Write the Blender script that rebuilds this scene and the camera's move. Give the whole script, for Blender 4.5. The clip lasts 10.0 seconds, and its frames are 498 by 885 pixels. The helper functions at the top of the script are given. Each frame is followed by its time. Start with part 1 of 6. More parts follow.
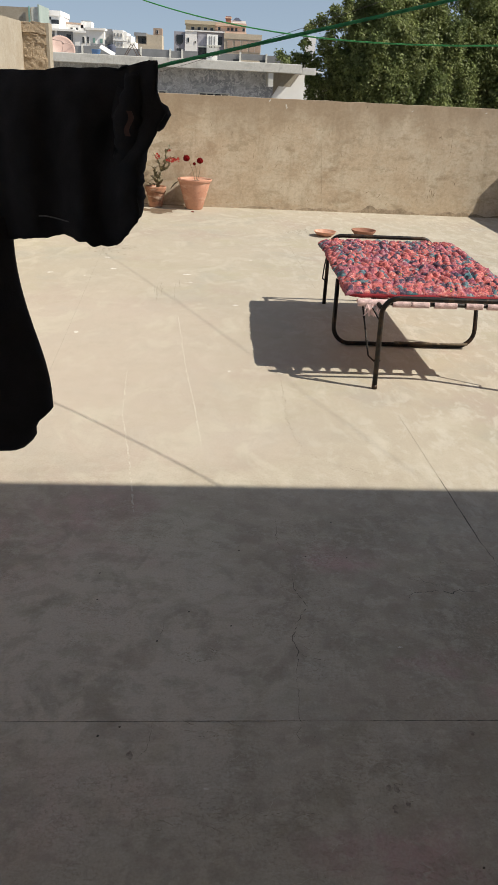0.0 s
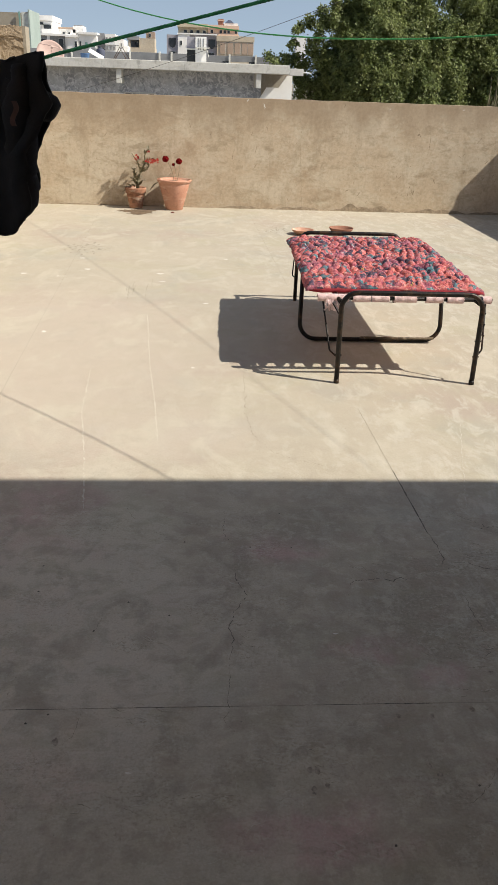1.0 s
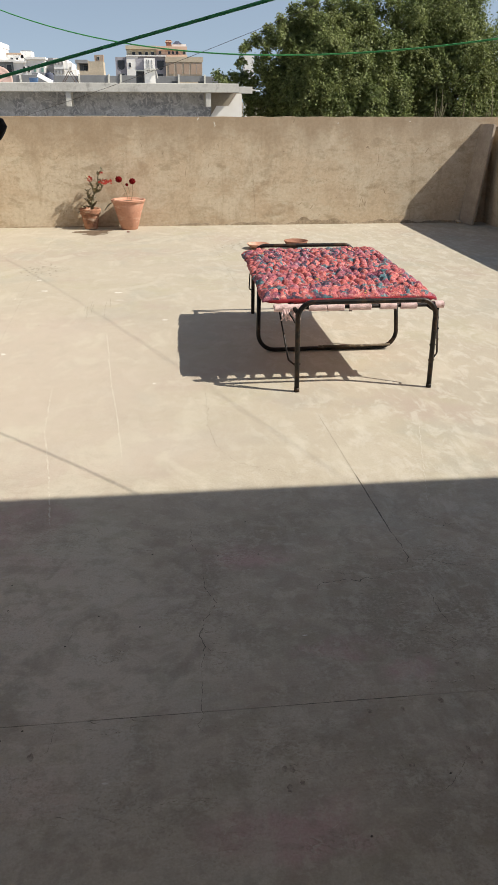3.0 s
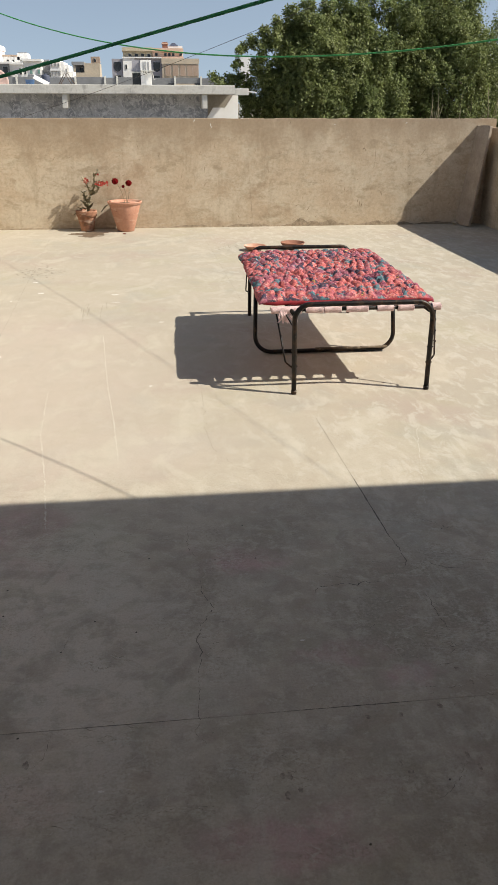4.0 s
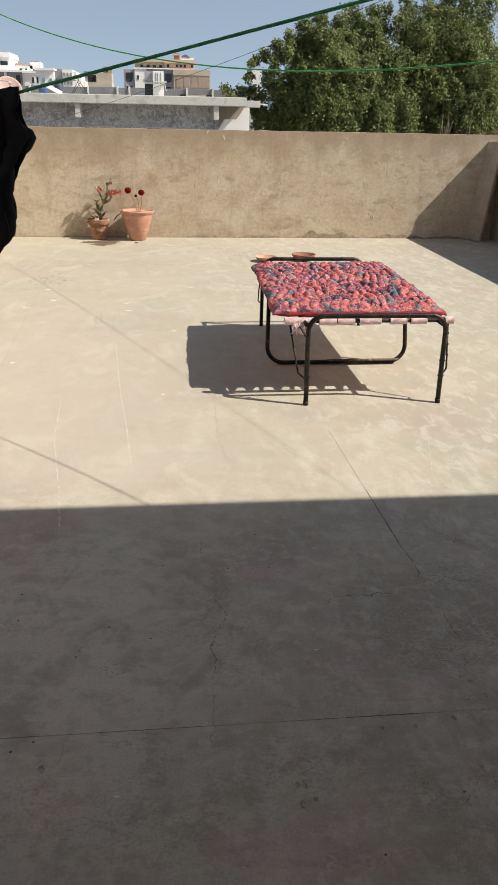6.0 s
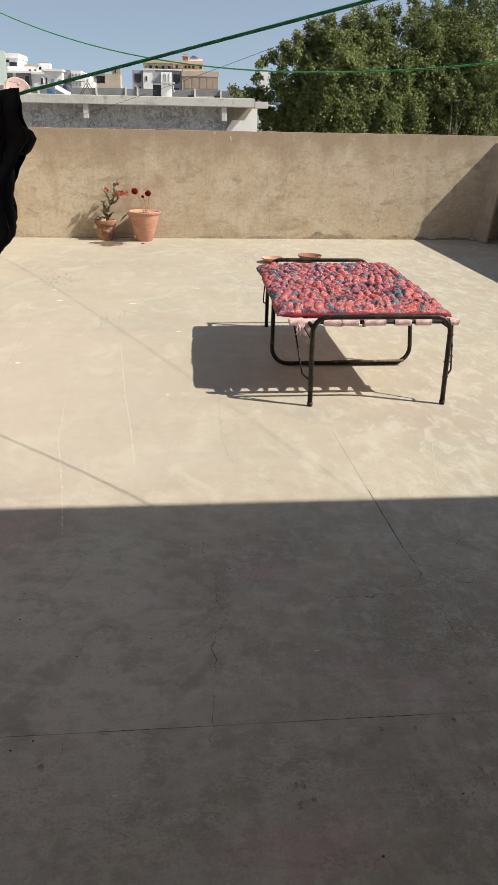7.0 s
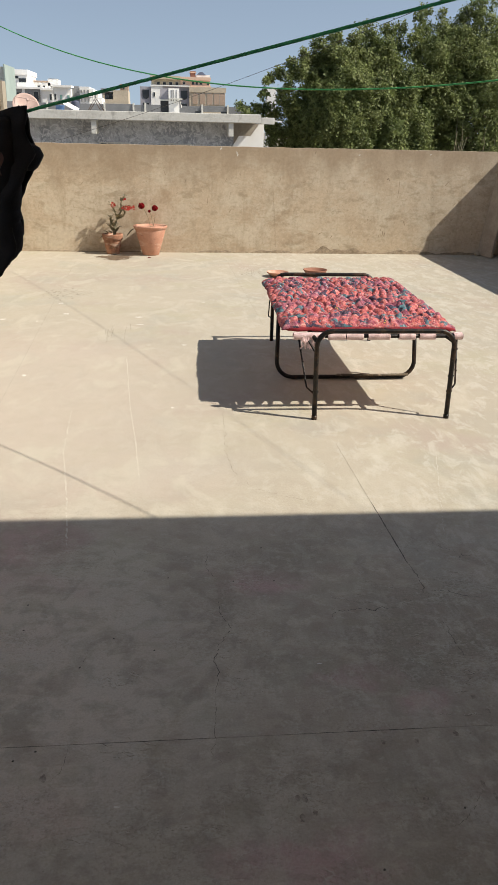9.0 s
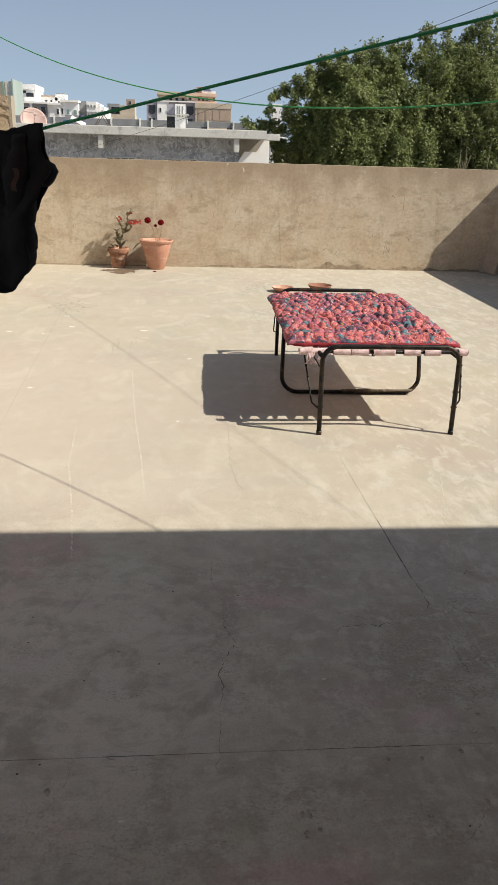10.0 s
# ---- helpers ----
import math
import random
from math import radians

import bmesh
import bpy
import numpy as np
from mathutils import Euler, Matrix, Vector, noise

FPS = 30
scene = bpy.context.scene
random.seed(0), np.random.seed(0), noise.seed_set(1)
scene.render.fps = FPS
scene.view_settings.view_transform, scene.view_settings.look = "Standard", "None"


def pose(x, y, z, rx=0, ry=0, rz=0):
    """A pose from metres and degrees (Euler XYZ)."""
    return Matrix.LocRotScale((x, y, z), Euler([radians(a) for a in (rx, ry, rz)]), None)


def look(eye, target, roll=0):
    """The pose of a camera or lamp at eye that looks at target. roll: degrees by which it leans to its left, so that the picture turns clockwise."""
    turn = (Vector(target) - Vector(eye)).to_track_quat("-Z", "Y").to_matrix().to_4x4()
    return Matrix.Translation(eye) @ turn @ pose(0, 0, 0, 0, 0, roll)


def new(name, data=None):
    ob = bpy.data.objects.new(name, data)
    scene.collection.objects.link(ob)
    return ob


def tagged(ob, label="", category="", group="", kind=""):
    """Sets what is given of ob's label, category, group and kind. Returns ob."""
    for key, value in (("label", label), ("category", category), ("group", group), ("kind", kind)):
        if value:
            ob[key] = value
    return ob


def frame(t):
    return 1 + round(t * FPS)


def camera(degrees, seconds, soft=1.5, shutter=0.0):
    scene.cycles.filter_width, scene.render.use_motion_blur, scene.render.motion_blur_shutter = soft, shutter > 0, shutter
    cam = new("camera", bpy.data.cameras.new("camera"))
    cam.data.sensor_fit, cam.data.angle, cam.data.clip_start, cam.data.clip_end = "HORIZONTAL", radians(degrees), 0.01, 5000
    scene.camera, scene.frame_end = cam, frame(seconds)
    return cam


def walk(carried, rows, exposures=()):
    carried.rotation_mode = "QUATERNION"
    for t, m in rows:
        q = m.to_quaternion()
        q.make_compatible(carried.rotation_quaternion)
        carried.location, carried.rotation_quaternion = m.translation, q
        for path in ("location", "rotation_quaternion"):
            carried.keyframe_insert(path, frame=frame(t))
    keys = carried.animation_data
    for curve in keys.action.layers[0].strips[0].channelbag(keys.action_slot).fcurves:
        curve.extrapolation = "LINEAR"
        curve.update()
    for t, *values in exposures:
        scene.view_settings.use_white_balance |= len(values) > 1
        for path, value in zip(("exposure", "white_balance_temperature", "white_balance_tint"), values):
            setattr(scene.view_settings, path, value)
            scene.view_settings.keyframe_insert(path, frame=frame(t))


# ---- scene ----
cam = camera(34.2, 10.0, soft=1.1)
PATH = [
    (0, (-0.022, 0.061, 1.501), (0.112, 1.878, 0.676), 2.9),
    (0.5, (0.119, 0.049, 1.497), (0.257, 1.868, 0.676), 3.1),
    (1, (0.169, 0.015, 1.487), (0.305, 1.834, 0.666), 2.1),
    (1.5, (0.197, -0.022, 1.488), (0.352, 1.808, 0.696), 1.0),
    (2, (0.188, -0.037, 1.484), (0.38, 1.79, 0.694), -0.1),
    (2.5, (0.184, -0.037, 1.482), (0.392, 1.79, 0.696), 0.1),
    (4, (0.188, -0.014, 1.482), (0.411, 1.814, 0.701), 0.2),
    (4.5, (0.185, -0.022, 1.483), (0.407, 1.812, 0.716), 0.1),
    (5, (0.163, -0.027, 1.484), (0.382, 1.81, 0.724), 0.1),
    (5.5, (0.148, -0.023, 1.480), (0.365, 1.815, 0.722), 0.4),
    (6, (0.144, -0.025, 1.484), (0.359, 1.813, 0.727), 1.2),
    (7.5, (0.168, -0.03, 1.485), (0.361, 1.813, 0.733), 1.1),
    (8, (0.169, -0.026, 1.485), (0.36, 1.82, 0.740), 1.1),
    (8.5, (0.166, -0.027, 1.487), (0.354, 1.822, 0.749), 1.2),
    (9, (0.165, -0.044, 1.488), (0.35, 1.811, 0.763), 1.3),
    (9.5, (0.158, -0.049, 1.493), (0.34, 1.813, 0.786), 1.5),
    (10, (0.15, -0.051, 1.493), (0.33, 1.816, 0.800), 1.8),
]
walk(cam, [(t, look(eye, target, roll)) for t, eye, target, roll in PATH], exposures=[(0, 0.44), (0.8, 0.55), (10, 0.55)])

# ---- world, sun ----
SUN = Vector((0.96, -0.3, 1.0)).normalized()
world = bpy.data.worlds.new("world")
scene.world = world
world.use_nodes = True
wn, wl = world.node_tree.nodes, world.node_tree.links
sky = wn.new("ShaderNodeTexSky")
sky.sky_type = "NISHITA"
sky.sun_disc = False
sky.sun_elevation = math.asin(SUN.z)
sky.sun_rotation = math.atan2(SUN.x, SUN.y)
sky.altitude = 50
sky.air_density = 1.0
sky.dust_density = 1.0
sky.ozone_density = 1.5
sky_way = wn.new("ShaderNodeTexCoord")
sky_lift = wn.new("ShaderNodeMapping")
sky_lift.inputs["Location"].default_value = (0, 0, 0.15)
haze = wn.new("ShaderNodeHueSaturation")
haze.inputs["Saturation"].default_value = 0.70
haze.inputs["Hue"].default_value = 0.495
wl.new(sky_way.outputs["Generated"], sky_lift.inputs["Vector"])
wl.new(sky_lift.outputs["Vector"], sky.inputs["Vector"])
wl.new(sky.outputs["Color"], haze.inputs["Color"])
wl.new(haze.outputs["Color"], wn["Background"].inputs["Color"])
wn["Background"].inputs["Strength"].default_value = 0.087
sun_data = bpy.data.lights.new("sun", "SUN")
sun_data.energy = 4.4
sun_data.angle = radians(0.55)
sun_data.color = (1.0, 0.93, 0.80)
sun_lamp = new("sun", sun_data)
sun_lamp.matrix_world = look(SUN * 40, (0, 0, 0))


# ---- materials ----
def rgba(c):
    return (c[0], c[1], c[2], 1.0)


def material(name, low, high, scale=4.0, rough=0.8, bump=0.2, grain=60.0, patch=0.35, metal=0.0, vary=0.0, stretch=(1, 1, 1), spec=0.5, island=False, detail=8.0):
    """Two noises, a broad and a fine one, mix two colours and raise a fine relief."""
    m = bpy.data.materials.new(name)
    m.use_nodes = True
    n, l = m.node_tree.nodes, m.node_tree.links
    b = n["Principled BSDF"]
    co = n.new("ShaderNodeTexCoord")
    mp = n.new("ShaderNodeMapping")
    mp.inputs["Scale"].default_value = stretch
    l.new(co.outputs["Object"], mp.inputs["Vector"])
    broad = n.new("ShaderNodeTexNoise")
    broad.inputs["Scale"].default_value, broad.inputs["Detail"].default_value, broad.inputs["Roughness"].default_value = scale, detail, 0.62
    fine = n.new("ShaderNodeTexNoise")
    fine.inputs["Scale"].default_value, fine.inputs["Detail"].default_value, fine.inputs["Roughness"].default_value = grain, 5.0, 0.65
    l.new(mp.outputs["Vector"], broad.inputs["Vector"])
    l.new(mp.outputs["Vector"], fine.inputs["Vector"])
    ramp = n.new("ShaderNodeValToRGB")
    ramp.color_ramp.elements[0].position, ramp.color_ramp.elements[1].position = 0.5 - patch / 2, 0.5 + patch / 2
    ramp.color_ramp.elements[0].color, ramp.color_ramp.elements[1].color = rgba(low), rgba(high)
    l.new(broad.outputs["Fac"], ramp.inputs["Fac"])
    mul = n.new("ShaderNodeMix")
    mul.data_type, mul.blend_type = "RGBA", "OVERLAY"
    mul.inputs[0].default_value = 0.35
    l.new(ramp.outputs["Color"], mul.inputs[6])
    l.new(fine.outputs["Color"], mul.inputs[7])
    bw = n.new("ShaderNodeRGBToBW")
    l.new(fine.outputs["Color"], bw.inputs["Color"])
    l.new(bw.outputs["Val"], mul.inputs[7])
    col = mul.outputs[2]
    if vary:
        src = n.new("ShaderNodeNewGeometry") if island else n.new("ShaderNodeObjectInfo")
        hsv = n.new("ShaderNodeHueSaturation")
        mr = n.new("ShaderNodeMapRange")
        mr.inputs["To Min"].default_value, mr.inputs["To Max"].default_value = 1 - vary, 1 + vary
        l.new(src.outputs["Random Per Island" if island else "Random"], mr.inputs["Value"])
        l.new(mr.outputs["Result"], hsv.inputs["Value"])
        l.new(col, hsv.inputs["Color"])
        col = hsv.outputs["Color"]
    l.new(col, b.inputs["Base Color"])
    b.inputs["Roughness"].default_value, b.inputs["Metallic"].default_value = rough, metal
    b.inputs["Specular IOR Level"].default_value = spec
    if bump:
        bp = n.new("ShaderNodeBump")
        bp.inputs["Strength"].default_value, bp.inputs["Distance"].default_value = bump, 0.01
        l.new(fine.outputs["Fac"], bp.inputs["Height"])
        l.new(bp.outputs["Normal"], b.inputs["Normal"])
    return m


def layered(name, base, layers, rough=0.85, bump=0.2, grain=35.0, bump_dist=0.006, cracks=0.0, band=None, overlay=0.3, swirl=0.4):
    """A base colour under several stain layers: colour, strength, scale, low and high threshold, stretch, detail."""
    m = bpy.data.materials.new(name)
    m.use_nodes = True
    n, l = m.node_tree.nodes, m.node_tree.links
    b = n["Principled BSDF"]
    co = n.new("ShaderNodeTexCoord")
    col = n.new("ShaderNodeRGB")
    col.outputs[0].default_value = rgba(base)
    out = col.outputs[0]
    for k, (c, strength, scale, lo, hi, stretch, detail) in enumerate(layers):
        mp = n.new("ShaderNodeMapping")
        mp.inputs["Scale"].default_value = stretch
        mp.inputs["Location"].default_value = (3.7 * k, 1.9 * k, 5.3 * k)
        l.new(co.outputs["Object"], mp.inputs["Vector"])
        tx = n.new("ShaderNodeTexNoise")
        tx.inputs["Scale"].default_value, tx.inputs["Detail"].default_value, tx.inputs["Roughness"].default_value = scale, detail, 0.66
        tx.inputs["Distortion"].default_value = swirl
        l.new(mp.outputs["Vector"], tx.inputs["Vector"])
        mr = n.new("ShaderNodeMapRange")
        mr.inputs["From Min"].default_value, mr.inputs["From Max"].default_value = lo, hi
        mr.inputs["To Max"].default_value = strength
        l.new(tx.outputs["Fac"], mr.inputs["Value"])
        mx = n.new("ShaderNodeMix")
        mx.data_type = "RGBA"
        l.new(mr.outputs["Result"], mx.inputs[0])
        l.new(out, mx.inputs[6])
        mx.inputs[7].default_value = rgba(c)
        out = mx.outputs[2]
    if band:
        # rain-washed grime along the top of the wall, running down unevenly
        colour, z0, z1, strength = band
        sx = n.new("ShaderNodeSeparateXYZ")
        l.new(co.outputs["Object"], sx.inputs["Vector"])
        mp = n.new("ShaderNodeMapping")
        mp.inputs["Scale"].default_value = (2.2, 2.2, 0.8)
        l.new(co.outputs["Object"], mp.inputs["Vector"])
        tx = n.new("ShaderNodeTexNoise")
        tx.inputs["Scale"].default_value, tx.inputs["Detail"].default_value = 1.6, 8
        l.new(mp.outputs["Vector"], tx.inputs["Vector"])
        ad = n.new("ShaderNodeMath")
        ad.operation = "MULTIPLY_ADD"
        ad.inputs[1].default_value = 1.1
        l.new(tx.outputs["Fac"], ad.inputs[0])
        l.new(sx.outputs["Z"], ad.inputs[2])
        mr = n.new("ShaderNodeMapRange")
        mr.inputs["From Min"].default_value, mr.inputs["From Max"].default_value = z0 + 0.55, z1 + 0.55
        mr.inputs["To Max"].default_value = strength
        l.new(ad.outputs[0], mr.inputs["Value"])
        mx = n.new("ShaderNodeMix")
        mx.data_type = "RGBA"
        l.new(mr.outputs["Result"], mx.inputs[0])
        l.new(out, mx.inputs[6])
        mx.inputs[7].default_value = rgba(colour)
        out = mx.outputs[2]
    fine = n.new("ShaderNodeTexNoise")
    fine.inputs["Scale"].default_value, fine.inputs["Detail"].default_value, fine.inputs["Roughness"].default_value = grain, 6.0, 0.7
    l.new(co.outputs["Object"], fine.inputs["Vector"])
    mul = n.new("ShaderNodeMix")
    mul.data_type, mul.blend_type = "RGBA", "OVERLAY"
    mul.inputs[0].default_value = overlay
    l.new(out, mul.inputs[6])
    l.new(fine.outputs["Fac"], mul.inputs[7])
    out = mul.outputs[2]
    if cracks:
        warp = n.new("ShaderNodeTexNoise")
        warp.inputs["Scale"].default_value, warp.inputs["Detail"].default_value = 3.0, 5.0
        l.new(co.outputs["Object"], warp.inputs["Vector"])
        ad = n.new("ShaderNodeMixRGB")
        ad.blend_type = "LINEAR_LIGHT"
        ad.inputs["Fac"].default_value = 0.16
        l.new(co.outputs["Object"], ad.inputs[1])
        l.new(warp.outputs["Color"], ad.inputs[2])
        vo = n.new("ShaderNodeTexVoronoi")
        vo.feature = "DISTANCE_TO_EDGE"
        vo.inputs["Scale"].default_value = 4.2
        l.new(ad.outputs["Color"], vo.inputs["Vector"])
        line = n.new("ShaderNodeMapRange")
        line.inputs["From Min"].default_value, line.inputs["From Max"].default_value = 0.004, 0.014
        line.inputs["To Min"].default_value, line.inputs["To Max"].default_value = 1.0, 0.0
        l.new(vo.outputs["Distance"], line.inputs["Value"])
        where = n.new("ShaderNodeTexNoise")
        where.inputs["Scale"].default_value, where.inputs["Detail"].default_value = 2.1, 4.0
        l.new(co.outputs["Object"], where.inputs["Vector"])
        wr = n.new("ShaderNodeMapRange")
        wr.inputs["From Min"].default_value, wr.inputs["From Max"].default_value = 0.52, 0.66
        wr.inputs["To Max"].default_value = cracks
        l.new(where.outputs["Fac"], wr.inputs["Value"])
        mm = n.new("ShaderNodeMath")
        mm.operation = "MULTIPLY"
        l.new(line.outputs["Result"], mm.inputs[0])
        l.new(wr.outputs["Result"], mm.inputs[1])
        mx = n.new("ShaderNodeMix")
        mx.data_type = "RGBA"
        l.new(mm.outputs[0], mx.inputs[0])
        l.new(out, mx.inputs[6])
        mx.inputs[7].default_value = (0.09, 0.075, 0.055, 1)
        out = mx.outputs[2]
    l.new(out, b.inputs["Base Color"])
    b.inputs["Roughness"].default_value = rough
    b.inputs["Specular IOR Level"].default_value = 0.3
    bp = n.new("ShaderNodeBump")
    bp.inputs["Strength"].default_value, bp.inputs["Distance"].default_value = bump, bump_dist
    l.new(fine.outputs["Fac"], bp.inputs["Height"])
    l.new(bp.outputs["Normal"], b.inputs["Normal"])
    return m


ONE = (1, 1, 1)


def floor_material():
    """Trowelled cement: broad tinted zones, soft clouds, worn stretches where the skin has flaked to grit, thin flake edges."""
    m = bpy.data.materials.new("cement_floor")
    m.use_nodes = True
    n, l = m.node_tree.nodes, m.node_tree.links
    b = n["Principled BSDF"]
    co = n.new("ShaderNodeTexCoord").outputs["Object"]

    def noise_of(scale, detail=6.0, shift=(0, 0, 0), stretch=ONE, warp=0.3, rough=0.6):
        mp = n.new("ShaderNodeMapping")
        mp.inputs["Location"].default_value, mp.inputs["Scale"].default_value = shift, stretch
        l.new(co, mp.inputs["Vector"])
        tx = n.new("ShaderNodeTexNoise")
        tx.inputs["Scale"].default_value, tx.inputs["Detail"].default_value = scale, detail
        tx.inputs["Roughness"].default_value, tx.inputs["Distortion"].default_value = rough, warp
        l.new(mp.outputs["Vector"], tx.inputs["Vector"])
        return tx

    def span(value, lo, hi, a=0.0, z=1.0):
        mr = n.new("ShaderNodeMapRange")
        mr.interpolation_type = "SMOOTHSTEP"
        for key, v in (("From Min", lo), ("From Max", hi), ("To Min", a), ("To Max", z)):
            mr.inputs[key].default_value = v
        l.new(value, mr.inputs["Value"])
        return mr.outputs["Result"]

    def calc(op, p, q):
        mt = n.new("ShaderNodeMath")
        mt.operation = op
        for k, v in enumerate((p, q)):
            if isinstance(v, (int, float)):
                mt.inputs[k].default_value = v
            else:
                l.new(v, mt.inputs[k])
        return mt.outputs[0]

    def mix(fac, under, colour):
        mx = n.new("ShaderNodeMix")
        mx.data_type = "RGBA"
        l.new(fac, mx.inputs[0])
        l.new(under, mx.inputs[6])
        mx.inputs[7].default_value = rgba(colour)
        return mx.outputs[2]

    # warped coordinates for the hand-placed tint and wear zones
    ragged = noise_of(3.2, 7, (4, 1, 0))
    bend = n.new("ShaderNodeMixRGB")
    bend.blend_type = "LINEAR_LIGHT"
    bend.inputs["Fac"].default_value = 0.17
    l.new(co, bend.inputs[1])
    l.new(ragged.outputs["Color"], bend.inputs[2])

    def zones(spots):
        total = None
        for x, y, rx, ry in spots:
            mp = n.new("ShaderNodeMapping")
            mp.vector_type = "TEXTURE"
            mp.inputs["Location"].default_value, mp.inputs["Scale"].default_value = (x, y, 0), (rx, ry, 1000)
            l.new(bend.outputs["Color"], mp.inputs["Vector"])
            ln = n.new("ShaderNodeVectorMath")
            ln.operation = "LENGTH"
            l.new(mp.outputs["Vector"], ln.inputs[0])
            f = span(ln.outputs["Value"], 0.35, 1.05, 1.0, 0.0)
            total = f if total is None else calc("MAXIMUM", total, f)
        return total

    right = n.new("ShaderNodeSeparateXYZ")
    l.new(co, right.inputs["Vector"])
    # mottle follows the veranda's shade: full inside it, faint in the sun
    shade_mask = span(right.outputs["Y"], 2.4, 3.4, 1.0, 0.14)
    base = n.new("ShaderNodeRGB")
    base.outputs[0].default_value = (0.415, 0.368, 0.297, 1)
    out = base.outputs[0]
    out = mix(span(noise_of(0.8, 5).outputs["Fac"], 0.45, 0.68, 0, 0.7), out, (0.365, 0.330, 0.272))
    out = mix(span(noise_of(1.1, 5, (7, 3, 0)).outputs["Fac"], 0.50, 0.68, 0, 0.75), out, (0.375, 0.312, 0.262))
    out = mix(span(noise_of(1.3, 6, (2, 9, 0)).outputs["Fac"], 0.50, 0.68, 0, 0.7), out, (0.385, 0.352, 0.262))
    out = mix(span(noise_of(1.5, 6, (5, 5, 0)).outputs["Fac"], 0.52, 0.66, 0, 0.6), out, (0.355, 0.340, 0.290))
    out = mix(calc("MULTIPLY", zones([(-0.52, 1.9, 0.28, 0.3), (-0.6, 2.45, 0.32, 0.4), (-0.45, 1.4, 0.25, 0.22), (-0.36, 2.73, 0.3, 0.18), (-0.24, 2.46, 0.2, 0.12), (-0.36, 2.13, 0.22, 0.14), (0.46, 2.45, 0.22, 0.14), (-0.15, 1.45, 0.14, 0.1), (0.45, 1.22, 0.3, 0.12), (0.71, 1.88, 0.15, 0.07), (0.84, 1.75, 0.12, 0.06), (0.94, 1.38, 0.12, 0.1)]), 1.0), out, (0.440, 0.322, 0.292))
    out = mix(calc("MULTIPLY", zones([(-0.08, 2.60, 0.28, 0.22), (0.02, 1.78, 0.3, 0.13), (-0.12, 2.25, 0.32, 0.18), (0.82, 2.36, 0.13, 0.07), (0.48, 1.94, 0.14, 0.12), (0.92, 1.95, 0.12, 0.05), (0.77, 2.58, 0.2, 0.1)]), 0.85), out, (0.468, 0.438, 0.350))
    out = mix(calc("MULTIPLY", zones([(-0.7, 4.6, 1.3, 2.2), (-0.2, 3.4, 0.9, 0.5)]), 0.65), out, (0.458, 0.392, 0.333))
    out = mix(calc("MULTIPLY", zones([(0.98, 2.1, 0.55, 0.42), (1.0, 1.45, 0.45, 0.35), (0.6, 2.6, 0.3, 0.18)]), 0.8), out, (0.300, 0.266, 0.212))
    # paler colour brightens the left of the shaded floor in place of light
    out = mix(calc("MULTIPLY", zones([(-0.3, 1.9, 0.7, 0.9)]), 0.9), out, (0.515, 0.452, 0.372))
    # clouds and pale trowel sweeps
    out = mix(span(noise_of(3.2, 8, (1, 6, 0), (1.2, 0.75, 1), 0.8).outputs["Fac"], 0.51, 0.66, 0, 0.65), out, (0.480, 0.440, 0.362))
    out = mix(calc("MULTIPLY", shade_mask, span(noise_of(4.6, 9, (8, 2, 0), (1.2, 0.8, 1), 0.6).outputs["Fac"], 0.51, 0.64, 0, 0.7)), out, (0.305, 0.268, 0.214))
    sweep = calc("MULTIPLY", span(noise_of(9, 9, (3, 3, 0), (1.3, 0.6, 1), 0.5, 0.7).outputs["Fac"], 0.48, 0.64), span(right.outputs["X"], 0.1, 1.5, 0.15, 0.6))
    out = mix(sweep, out, (0.52, 0.49, 0.425))
    # worn stretches: grit where the skin has gone
    worn = calc("MAXIMUM", zones([(1.0, 2.0, 0.45, 0.30), (1.15, 2.33, 0.38, 0.14), (0.20, 2.05, 0.10, 0.10), (-0.02, 1.9, 0.10, 0.05), (0.02, 1.62, 0.10, 0.05), (0.3, 1.85, 0.07, 0.06), (0.74, 1.38, 0.22, 0.10), (0.54, 1.2, 0.2, 0.06), (0.05, 1.38, 0.2, 0.05)]),
                calc("MULTIPLY", shade_mask, span(noise_of(2.4, 9, (6, 8, 0), ONE, 0.2, 0.68).outputs["Fac"], 0.48, 0.64, 0.12, 0.95)))
    grit = noise_of(95, 6, (0, 2, 0), ONE, 0.0, 0.72)
    pit = calc("MULTIPLY", worn, span(grit.outputs["Fac"], 0.52, 0.60))
    chip = calc("MULTIPLY", worn, span(grit.outputs["Fac"], 0.47, 0.40))
    out = mix(calc("MULTIPLY", pit, 0.52), out, (0.245, 0.213, 0.165))
    out = mix(calc("MULTIPLY", chip, 0.5), out, (0.455, 0.425, 0.350))
    # flake edges: thin contour lines, kept to ragged areas
    contour = noise_of(2.4, 10, (9, 4, 0), (1, 1.4, 1), 0.1, 0.60)
    near_edge = calc("ABSOLUTE", calc("SUBTRACT", contour.outputs["Fac"], 0.5), 0)
    where = calc("MAXIMUM", calc("MULTIPLY", worn, 0.9), span(noise_of(2.3, 5, (3, 8, 0)).outputs["Fac"], 0.56, 0.66, 0, 0.4))
    line = calc("MULTIPLY", span(near_edge, 0.001, 0.009, 1, 0), where)
    out = mix(calc("MULTIPLY", line, 0.28), out, (0.21, 0.182, 0.140))
    rim = calc("MULTIPLY", span(calc("ABSOLUTE", calc("SUBTRACT", contour.outputs["Fac"], 0.514), 0), 0.002, 0.010, 1, 0), where)
    out = mix(calc("MULTIPLY", rim, 0.5), out, (0.50, 0.475, 0.40))
